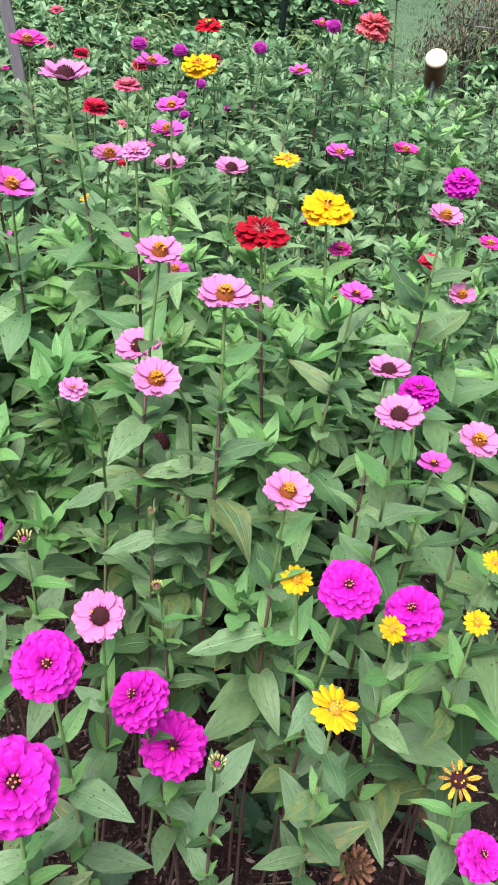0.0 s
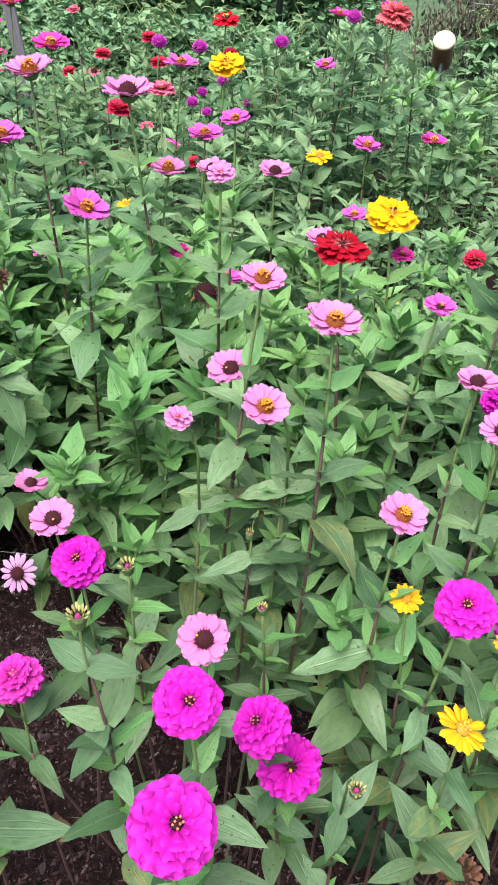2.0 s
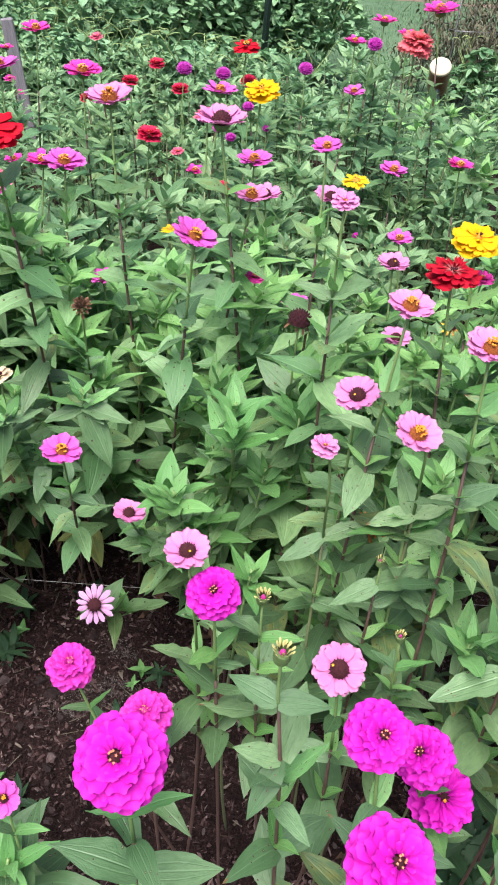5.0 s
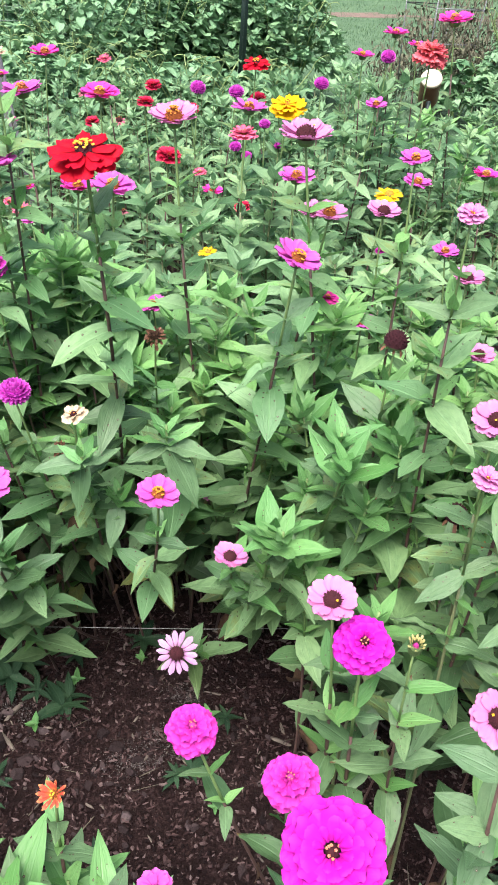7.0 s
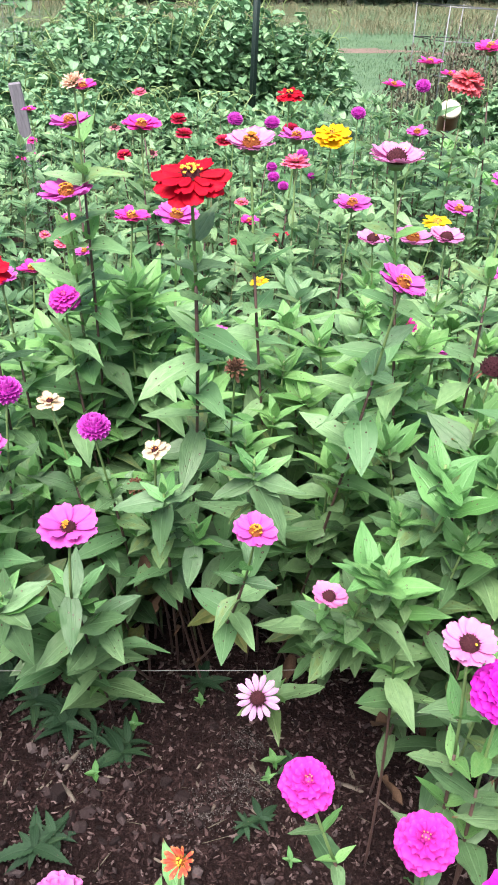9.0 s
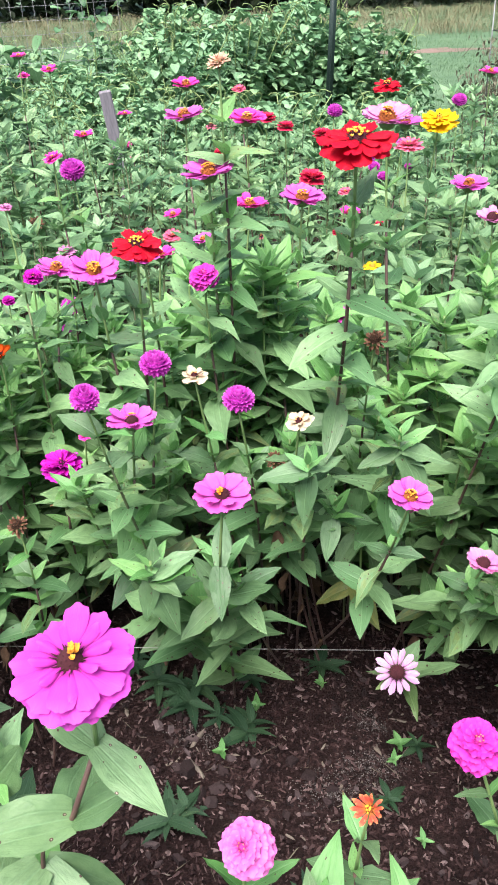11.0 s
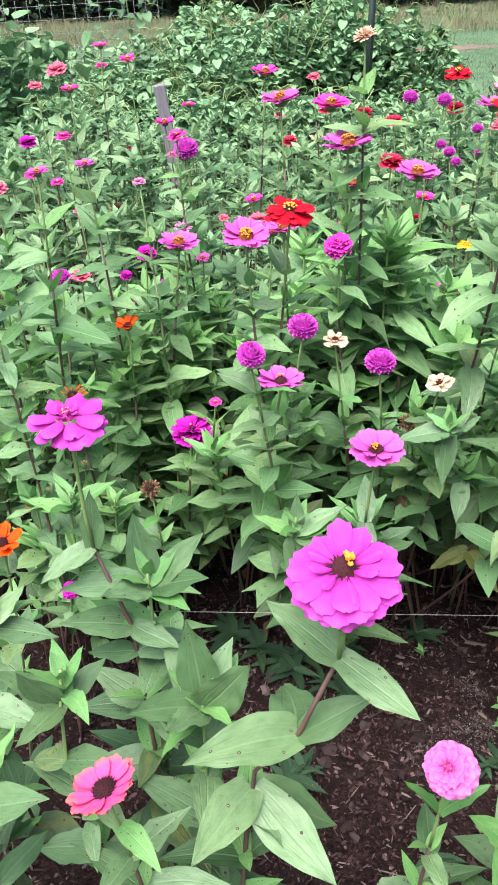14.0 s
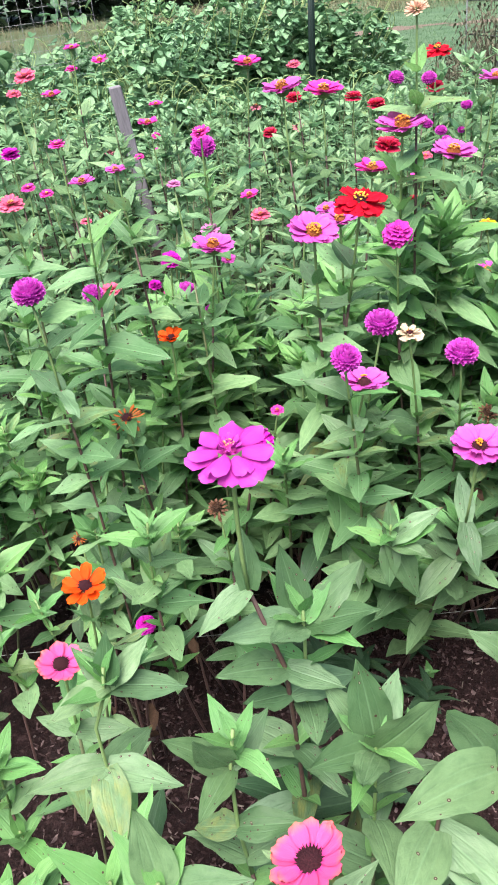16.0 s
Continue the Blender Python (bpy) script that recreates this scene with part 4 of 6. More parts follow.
def node_leaves(line, length, r, bare, gap, low, big):
    """Opposite pairs of leaves down a stem, with small side shoots: pose and age of each (0 young, 1 full, 2 old)."""
    az, f, k = r.uniform(0, 6.28), 1 - bare / length, 0
    while f > 0 and line(f).z > low:
        p = line(f)
        for side in (0, math.pi):
            grow = min(1, 0.66 + 0.15 * k)
            size = big * grow * r.uniform(0.72, 1.2)
            el = radians(r.gauss((32, 20, 10, 2)[min(k, 3)], 14))
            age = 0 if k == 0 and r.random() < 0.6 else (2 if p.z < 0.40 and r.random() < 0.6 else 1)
            yield leaf_pose(p, az + side + r.uniform(-0.4, 0.4), el, r.uniform(-0.45, 0.45), size), age, k
        if k and r.random() < 0.75:
            turn = az + math.pi / 2 + r.uniform(-0.4, 0.4)
            for side in (0, math.pi):
                yield leaf_pose(p + Vector((0, 0, 0.012)), turn + side, radians(r.uniform(30, 65)), r.uniform(-0.3, 0.3), big * r.uniform(0.35, 0.6)), 0, 9
        az += math.pi / 2 + r.uniform(-0.3, 0.3)
        f -= gap * r.uniform(0.75, 1.25) / length
        k += 1
    while f > 0 and line(f).z > 0.05:
        if r.random() < 0.12:
            yield leaf_pose(line(f), az, radians(r.uniform(-85, -45)), r.uniform(-0.8, 0.8), r.uniform(0.04, 0.075)), 3, 0
        az += 1.9
        f -= gap * 1.2 / length


def tip_leaves(p, r, size, n=3):
    """The tuft of young leaves that ends a shoot."""
    az = r.uniform(0, 6.28)
    for k in range(n):
        for side in (0, math.pi):
            yield leaf_pose(p + Vector((0, 0, -0.012 * (n - k))), az + side + r.uniform(-0.2, 0.2), radians(28 + 46 * k / n + r.uniform(-8, 8)), r.uniform(-0.3, 0.3), size * (1.15 - 0.28 * k))
        az += math.pi / 2


def low_leaf(x, y):
    """Height below which the stems stand bare."""
    if y < 0.72 and x > -0.1:
        return 0.44
    if y < 0.9 and -0.5 < x < -0.25:
        return 0.50
    if y < 1.05:
        return (0.38 if x > 0.0 else 0.43) if x > -0.5 else 0.34 if x < -1.3 else 0.26
    if -0.84 < x < -0.60 and y < 1.75 or -0.36 < x < -0.14 and 1.7 < y < 2.2:
        return 0.44
    return 0.27 + 0.28 * noise.noise(Vector((x * 4.0, y * 2.0, 6))) if y < 1.8 and x < -0.45 else 0.2


def put_leaves(parent, poses, r, pairs=4):
    """The upper pairs are leaves of their own, those below and further back are joined."""
    tuft, mid, low = Soup(), Soup(), Soup()
    for m, age, k in poses:
        if age == 3:
            part("withered_leaf", r.choice(DEAD_MESHES), None, parent).matrix_basis = m
        elif k < pairs:
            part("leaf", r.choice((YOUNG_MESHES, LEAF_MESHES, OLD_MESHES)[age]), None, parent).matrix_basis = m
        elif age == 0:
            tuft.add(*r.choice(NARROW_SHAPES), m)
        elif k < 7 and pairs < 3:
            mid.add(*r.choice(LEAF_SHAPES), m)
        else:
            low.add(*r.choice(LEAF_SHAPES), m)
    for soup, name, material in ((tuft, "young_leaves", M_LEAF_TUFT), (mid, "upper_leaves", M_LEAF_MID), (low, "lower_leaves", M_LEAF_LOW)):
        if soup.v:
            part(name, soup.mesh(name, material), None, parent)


def told_leaves(parent, told, off, r):
    for node, *tips in told:
        for tip in tips:
            a, b = Vector(node) - off, Vector(tip) - off
            part("leaf", r.choice(YELLOW_MESHES if a.z < 0.45 else BROAD_MESHES if (b - a).length > 0.06 else LEAF_MESHES), None, parent).matrix_basis = leaf_to(a, b)


def stem_parts(parent, line, top_r, low_r, split=0.62):
    split = min(0.92, max(0.4, split))
    low, top = [split * k / 8 for k in range(9)], [split + (1 - split) * k / 4 for k in range(5)]
    rad = lambda f: low_r + (top_r - low_r) * f
    tone = (M_STEM_DARK, M_STEM_OLIVE, M_STEM_DARK, M_STEM_DARK, M_STEM_DARK)[int(abs(line(1).x * 7919 + line(1).z * 50021)) % 5]
    part("stem", tube_mesh("stem", [line(f) for f in low], [rad(f) * (1.25 if k % 2 else 1) for k, f in enumerate(low)], tone), None, parent)
    part("stalk", tube_mesh("stalk", [line(f) for f in top], [rad(f) for f in top], M_STEM), None, parent)


def zinnia(kind, x, y, z, diam, root=None, big=0.0, told=()):
    """told: the nodes below the bloom, from the top down, each with the tips of its leaves."""
    r = random.Random(int(x * 7919 + y * 104729 + z * 1299709))
    BLOOMS.append((x, y, z))
    bx, by = root or rooted(x, y, r)
    close = y < 1.06
    label = HEADS[kind][4]
    plant = thing("zinnia_plant", label, "zinnia", Matrix.Translation((bx, by, 0)), "zinnia plants")
    off = Vector((bx, by, 0))
    top = Vector((x, y, z - 0.14 * diam)) - off
    bare = r.uniform(0.07, 0.13) if z > 0.8 else r.uniform(0.05, 0.09)
    if told:
        line, length = through_nodes([(0, 0, -0.03)] + [Vector(n[0]) - off for n in reversed(told)] + [top])
        green = (top - (Vector(told[0][0]) - off)).length
        told_leaves(plant, told, off, r)
        bare = 0.06 + (top - (Vector(told[-1][0]) - off)).length
    else:
        line = bend((0, 0, -0.03), top, r, 0.05)
        length = (top - Vector((0, 0, -0.03))).length
        bare = min(0.45 * length, bare)
        green = bare + 0.07
    stem_parts(plant, line, 0.0014 + 0.009 * diam, 0.0027, 1 - green / length)
    lean = radians(r.gauss(28, 7) if y < 0.72 else r.gauss(15, 7) if y < 1.25 else max(4, r.gauss(9, 6)))
    if kind in ("MF", "MS"):
        lean = radians(12 if kind == "MF" else 4)
    if kind == "BU":
        lean *= 0.4
    if kind == "RX":
        lean = radians(3)
    if kind in ("RS", "YB"):
        lean = radians(13 if kind == "RS" else 16)
    side = r.gauss(0, 0.5)
    normal = (math.sin(lean) * math.sin(side), -math.sin(lean) * math.cos(side), math.cos(lean))
    if kind in ("ST", "SD"):
        normal = (r.uniform(-0.25, 0.25), -0.8, 0.6) if kind == "ST" else (r.uniform(-0.4, 0.4), -0.4, 0.9)
    flower_head(kind, plant, (x - bx, y - by, z), normal, diam, close, r)
    if y < 1.95:
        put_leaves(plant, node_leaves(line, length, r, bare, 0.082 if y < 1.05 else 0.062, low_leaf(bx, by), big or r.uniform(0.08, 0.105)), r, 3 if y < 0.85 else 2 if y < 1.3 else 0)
    else:
        s = Soup()
        for m, age, k in node_leaves(line, length, r, min(0.5 * length, r.uniform(0.13, 0.24)), 0.06, 0.35, r.uniform(0.08, 0.105)):
            if age < 3:
                s.add(*r.choice(FAR_SHAPES), m)
        if s.v:
            part("foliage", s.mesh("foliage", M_LEAF_FAR), None, plant)
    return plant


# blooms of the rows, front to back
zinnia("MG", -0.196, 0.348, 0.896, 0.091)
zinnia("BU", -0.025, 0.431, 0.824, 0.017, None, 0.06, told=[((-0.029, 0.46, 0.731), (0.012, 0.51, 0.761), (-0.034, 0.50, 0.752), (-0.044, 0.42, 0.702))])
zinnia("MG", -0.441, 0.432, 0.904, 0.099)
zinnia("MG", -0.196, 0.459, 0.917, 0.075)
zinnia("BU", -0.297, 0.471, 1.006, 0.020, None, 0, told=[((-0.295, 0.475, 0.939), (-0.343, 0.50, 0.952), (-0.246, 0.47, 0.95)), ((-0.285, 0.482, 0.837), (-0.257, 0.53, 0.90), (-0.317, 0.44, 0.793), (-0.335, 0.48, 0.859))])
zinnia("MG", 0.284, 0.472, 0.640, 0.062)
zinnia("CP", -1.189, 0.503, 0.774, 0.073)
zinnia("YE", 0.091, 0.506, 0.835, 0.060)
zinnia("YW", 0.246, 0.511, 0.723, 0.050)
zinnia("SD", 0.158, 0.523, 0.483, 0.060)
zinnia("MG", -0.123, 0.524, 0.791, 0.078, None, 0.065)
zinnia("MK", -0.083, 0.534, 0.694, 0.083)
zinnia("MF", -0.961, 0.543, 1.009, 0.103, (-1.12, 0.50), 0.112, told=[((-0.962, 0.565, 0.883), (-1.027, 0.60, 0.929), (-0.893, 0.504, 0.867)), ((-1.002, 0.569, 0.769), (-1.108, 0.522, 0.815), (-0.931, 0.56, 0.831), (-1.005, 0.694, 0.729)), ((-1.054, 0.588, 0.659), (-0.956, 0.58, 0.587), (-0.97, 0.50, 0.608), (-1.118, 0.50, 0.665))])
zinnia("MC", -0.837, 0.587, 0.689, 0.067)
zinnia("OB", -0.709, 0.602, 0.729, 0.043)
zinnia("MG", 0.098, 0.613, 0.907, 0.076)
zinnia("MB", -0.445, 0.637, 0.689, 0.075)
zinnia("MG", 0.182, 0.642, 0.849, 0.075)
zinnia("YE", 0.264, 0.653, 0.830, 0.036)
zinnia("YE", 0.156, 0.611, 0.850, 0.038)
zinnia("PO", 0.019, 0.664, 0.990, 0.057)
zinnia("PD", -0.199, 0.671, 0.749, 0.072)
zinnia("BU", -0.127, 0.681, 0.798, 0.015)
zinnia("MS", -1.214, 0.682, 1.086, 0.078, (-1.17, 0.66), 0.115, told=[((-1.214, 0.689, 0.923), (-1.208, 0.70, 0.985), (-1.268, 0.655, 0.915)), ((-1.187, 0.69, 0.809), (-1.255, 0.66, 0.85), (-1.13, 0.66, 0.80))])
zinnia("ST", 0.280, 0.697, 0.530, 0.045)
zinnia("MG", -0.364, 0.705, 0.844, 0.076)
zinnia("YE", 0.043, 0.660, 0.863, 0.043)
zinnia("BU", -0.302, 0.710, 0.826, 0.021)
zinnia("MB", -0.562, 0.733, 0.659, 0.076)
zinnia("PD", -0.399, 0.736, 0.881, 0.062)
zinnia("YE", 0.296, 0.742, 0.849, 0.038)
zinnia("PO", -0.141, 0.747, 1.066, 0.058, None, 0, told=[((-0.105, 0.814, 0.893), (-0.04, 0.82, 0.923), (-0.17, 0.80, 0.888), (-0.126, 0.86, 0.95))])
zinnia("PB", -0.241, 0.762, 1.035, 0.037, None, 0, told=[((-0.221, 0.812, 0.847), (-0.279, 0.80, 0.809), (-0.159, 0.82, 0.871))])
zinnia("BU", -0.150, 0.765, 0.846, 0.013, None, 0, told=[((-0.148, 0.767, 0.808), (-0.069, 0.795, 0.81), (-0.214, 0.745, 0.79))])
zinnia("PO", -0.070, 0.778, 1.162, 0.063)
zinnia("PD", 0.144, 0.779, 1.030, 0.060)
zinnia("PO", -0.153, 0.841, 1.178, 0.057)
zinnia("CP", -1.467, 0.850, 0.691, 0.064)
zinnia("PO", 0.268, 0.858, 0.951, 0.058)
zinnia("PD", -0.188, 0.894, 1.022, 0.063)
zinnia("MP", 0.228, 0.894, 0.881, 0.047)
zinnia("PD", 0.146, 0.934, 1.000, 0.061)
zinnia("PD", -0.509, 0.969, 0.737, 0.055)
zinnia("MG", 0.205, 0.992, 0.938, 0.066)
zinnia("MO", -0.612, 0.997, 0.834, 0.065)
zinnia("OR", -1.452, 1.000, 0.687, 0.069)
zinnia("MP", 0.093, 1.012, 1.071, 0.048)
zinnia("PB", -0.217, 1.036, 1.233, 0.039)
zinnia("MP", -0.872, 1.041, 0.814, 0.089, (-0.90, 1.40), 0.12, told=[((-0.883, 1.05, 0.677), (-0.886, 0.99, 0.618), (-0.873, 1.10, 0.735)), ((-0.881, 1.09, 0.58), (-0.80, 1.05, 0.625), (-0.961, 1.06, 0.518), (-0.93, 1.12, 0.645))])
zinnia("ST", -0.597, 1.059, 0.429, 0.083)
zinnia("BL", -1.054, 1.064, 0.960, 0.045)
zinnia("PO", 0.204, 1.073, 1.170, 0.052)
zinnia("RX", -0.046, 1.075, 1.125, 0.081)
zinnia("RS", -0.689, 1.095, 1.285, 0.093)
zinnia("MO", -0.419, 1.119, 1.141, 0.071)
zinnia("MG", -1.405, 1.129, 0.478, 0.040)
zinnia("MP", -1.011, 1.159, 0.873, 0.079)
zinnia("DK", -0.250, 1.184, 0.980, 0.052)
zinnia("DK", -0.176, 0.985, 0.800, 0.046)
zinnia("OD", -0.135, 0.930, 0.765, 0.056)
zinnia("WH", -0.755, 1.187, 0.850, 0.047)
zinnia("BL", -0.975, 1.209, 0.935, 0.053)
zinnia("BL", -0.850, 1.209, 0.869, 0.055)
zinnia("PO", 0.287, 1.222, 0.990, 0.050)
zinnia("BL", -1.480, 1.226, 1.042, 0.053)
zinnia("SD", -0.794, 1.237, 0.745, 0.033)
zinnia("MG", 0.251, 1.246, 1.168, 0.060)
zinnia("SD", -1.259, 1.250, 0.611, 0.038)
zinnia("WH", -0.920, 1.252, 0.902, 0.046)
zinnia("RS", -0.991, 1.260, 1.117, 0.077)
zinnia("MO", -1.060, 1.264, 1.076, 0.079)
zinnia("SD", -0.627, 1.296, 0.932, 0.038)
zinnia("OD", -1.391, 1.305, 0.782, 0.062)
zinnia("YB", 0.053, 1.322, 1.082, 0.090)
zinnia("MK", -1.181, 1.322, 0.689, 0.081)
zinnia("HP", -1.134, 1.333, 0.748, 0.025)
zinnia("MO", -0.218, 1.341, 1.217, 0.050)
zinnia("PD", -0.390, 1.342, 1.247, 0.086)
zinnia("PD", -0.051, 1.350, 0.871, 0.059)
zinnia("HP", 0.086, 1.351, 0.999, 0.046)
zinnia("PD", -0.536, 1.363, 0.545, 0.032)
zinnia("MO", -1.001, 1.386, 1.053, 0.059)
zinnia("MB", -0.905, 1.394, 1.018, 0.058)
zinnia("PO", -0.336, 1.399, 1.110, 0.065)
zinnia("MO", -0.889, 1.429, 1.176, 0.088)
zinnia("HP", -0.321, 1.429, 0.947, 0.044)
zinnia("CR", -0.864, 1.444, 1.336, 0.039)
zinnia("OR", -1.308, 1.475, 0.846, 0.054)
zinnia("PD", -0.051, 1.488, 0.960, 0.068)
zinnia("PO", -0.594, 1.506, 1.234, 0.088)
zinnia("MO", -0.235, 1.519, 0.853, 0.064)
zinnia("YW", 0.106, 1.545, 0.804, 0.056)
zinnia("HO", -1.021, 1.727, 0.946, 0.070)
zinnia("RD", 0.325, 1.774, 0.817, 0.056)
zinnia("BL", -1.207, 1.859, 1.086, 0.058)
zinnia("HO", 0.491, 1.922, 0.821, 0.060)
zinnia("MO", -0.945, 1.936, 0.913, 0.049)
zinnia("MO", -0.328, 1.993, 1.000, 0.091)
zinnia("YB", -0.312, 2.460, 1.064, 0.106)
zinnia("HO", 0.266, 2.965, 1.231, 0.118)
zinnia("CO", 0.203, 2.967, 1.130, 0.131)
zinnia("HO", 0.108, 3.105, 1.172, 0.087)
zinnia("MP", -0.597, 0.520, 0.680, 0.044)
zinnia("OD", -1.555, 1.42, 0.457, 0.034)
zinnia("BU", -1.391, 1.3, 0.633, 0.013)
zinnia("RS", -0.365, 3.130, 1.069, 0.098)
zinnia("BL", -0.567, 2.881, 1.020, 0.055)
zinnia("BL", -0.438, 2.956, 0.995, 0.056)
zinnia("RD", -0.594, 3.060, 0.926, 0.066)
zinnia("RD", -0.776, 4.004, 0.830, 0.077)
zinnia("RD", -0.729, 2.753, 1.009, 0.056)
zinnia("RD", -0.958, 3.218, 0.845, 0.056)
zinnia("FD", -0.855, 3.180, 0.859, 0.057)
zinnia("HS", -0.876, 3.025, 1.087, 0.051)
zinnia("HO", -1.383, 3.729, 0.912, 0.063)
zinnia("HP", -1.402, 3.792, 0.778, 0.053)
zinnia("HP", -1.417, 3.989, 0.678, 0.048)
zinnia("HP", -1.517, 4.081, 0.642, 0.053)
zinnia("HP", -1.208, 1.712, 1.152, 0.042)
zinnia("HO", -1.370, 2.788, 1.000, 0.068)
zinnia("HO", -0.845, 2.582, 1.063, 0.116)
zinnia("HO", -1.039, 2.859, 1.127, 0.094)
zinnia("MO", -0.995, 2.245, 1.132, 0.107)
zinnia("FD", -0.996, 3.322, 0.921, 0.052)
zinnia("HO", -1.085, 2.595, 0.792, 0.060)
zinnia("HS", -1.069, 2.400, 0.784, 0.063)
zinnia("HO", -0.834, 1.952, 0.985, 0.087)
zinnia("MO", -0.726, 1.697, 1.061, 0.091)
zinnia("RD", -0.655, 2.607, 0.884, 0.082)
zinnia("HS", -0.559, 2.532, 0.860, 0.045)
zinnia("HO", -0.520, 2.764, 0.733, 0.073)
zinnia("YE", -0.537, 2.027, 0.805, 0.054)
zinnia("MO", -0.426, 2.334, 1.081, 0.095)
zinnia("BL", -0.165, 2.892, 1.038, 0.052)
zinnia("HO", 0.040, 3.325, 1.069, 0.088)
zinnia("BL", 0.075, 3.035, 1.100, 0.055)
zinnia("HO", 0.208, 3.193, 1.126, 0.067)
zinnia("MO", -0.023, 2.661, 1.032, 0.070)
zinnia("HS", -0.450, 2.121, 1.067, 0.074)
zinnia("BL", -0.445, 2.778, 0.866, 0.042)
zinnia("BL", -0.404, 2.853, 0.818, 0.039)
zinnia("BL", -0.279, 3.102, 0.793, 0.030)
zinnia("BL", -0.349, 2.826, 0.926, 0.041)
zinnia("RD", -0.351, 3.194, 0.938, 0.065)
zinnia("MO", 0.129, 2.627, 0.808, 0.095)
zinnia("HO", 0.331, 2.589, 0.845, 0.089)
zinnia("YE", -0.033, 2.296, 0.872, 0.088)
zinnia("PD", -0.152, 1.811, 0.979, 0.079)
zinnia("PD", -0.299, 1.868, 0.958, 0.078)
zinnia("MO", 0.054, 1.983, 0.825, 0.069)
zinnia("MK", 0.048, 2.675, 0.564, 0.037)
zinnia("RD", -0.424, 2.673, 0.711, 0.056)
zinnia("RD", -0.574, 2.610, 0.715, 0.033)
zinnia("FD", -0.815, 2.742, 0.668, 0.037)
zinnia("MO", -0.655, 1.669, 0.821, 0.064)
zinnia("HO", -1.581, 2.954, 1.219, 0.055)
zinnia("HO", -1.510, 3.042, 1.168, 0.057)
zinnia("HP", -1.617, 3.111, 1.145, 0.045)
zinnia("HS", -1.772, 3.086, 1.141, 0.081)
zinnia("HS", -1.716, 2.577, 1.153, 0.045)
zinnia("HO", -1.606, 2.543, 1.142, 0.059)
zinnia("MK", -1.758, 2.543, 1.001, 0.057)
zinnia("HP", -1.569, 2.234, 1.068, 0.048)
zinnia("FD", -1.519, 2.920, 0.900, 0.040)
zinnia("MO", -1.358, 1.524, 1.142, 0.037)
zinnia("MO", -1.387, 1.317, 1.175, 0.039)
zinnia("PB", -1.265, 1.540, 1.104, 0.027)
zinnia("HP", -1.666, 2.465, 0.899, 0.044)
zinnia("HP", -1.643, 2.140, 0.993, 0.039)
zinnia("HS", -1.577, 1.655, 1.076, 0.053)
zinnia("HS", -1.499, 1.999, 0.934, 0.030)
zinnia("SD", -1.546, 2.696, 0.746, 0.052)
zinnia("FD", -1.740, 2.529, 0.764, 0.046)
zinnia("HS", -1.196, 2.785, 0.685, 0.041)
zinnia("PB", -1.213, 1.721, 0.963, 0.043)
zinnia("MO", -1.211, 1.614, 0.961, 0.086)
zinnia("MK", -1.304, 1.760, 0.897, 0.045)
zinnia("MO", -1.182, 1.800, 0.869, 0.035)
zinnia("HS", -1.417, 1.601, 0.906, 0.044)
zinnia("BL", -1.448, 1.562, 0.909, 0.043)
zinnia("BL", -1.294, 2.000, 0.724, 0.057)
zinnia("FD", -1.439, 2.193, 0.624, 0.044)
zinnia("HP", -1.353, 2.200, 0.660, 0.031)
zinnia("BL", -1.235, 1.711, 0.791, 0.026)
zinnia("BL", -0.434, 2.988, 0.848, 0.041)
zinnia("MK", -1.338, 1.674, 0.878, 0.028)



# ---------------------------------------------------------------- leafy shoots between the blooms
def canopy(x, y):
    """Height of the leaves, from the blooms round about."""
    near = sorted(((x - a) ** 2 + (y - b) ** 2, c) for a, b, c in BLOOMS)[:6]
    w = [1 / (d + 0.01) for d, _ in near]
    return sum(k * c for k, (_, c) in zip(w, near)) / sum(w)


def shoot(x, y, z, r, size=0.0, told=()):
    bx, by = rooted(x, y, r)
    plant = thing("zinnia_shoot", "leafy green zinnia shoot without a bloom", "zinnia", Matrix.Translation((bx, by, 0)), "leafy zinnia shoots")
    off = Vector((bx, by, 0))
    big = size or r.uniform(0.075, 0.105)
    bare = 0.035
    if told:
        line, length = through_nodes([(0, 0, -0.03)] + [Vector(n[0]) - off for n in reversed(told)] + [Vector((x, y, z)) - off])
        told_leaves(plant, told, off, r)
        bare += 0.05 + (Vector((x, y, z)) - Vector(told[-1][0])).length
    else:
        line, length = bend((0, 0, -0.03), (x - bx, y - by, z), r, 0.06), z + 0.03
    pairs = 3 if y < 0.85 else 2 if y < 1.25 else 0
    stem_parts(plant, line, 0.0020, 0.0028, 0.72)
    put_leaves(plant, [(m, 0, 0) for m in tip_leaves(line(1), r, big * (0.62 if told else r.uniform(0.68, 0.95)))], r, pairs)
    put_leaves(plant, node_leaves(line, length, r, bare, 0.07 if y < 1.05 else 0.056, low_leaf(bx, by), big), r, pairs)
    return plant


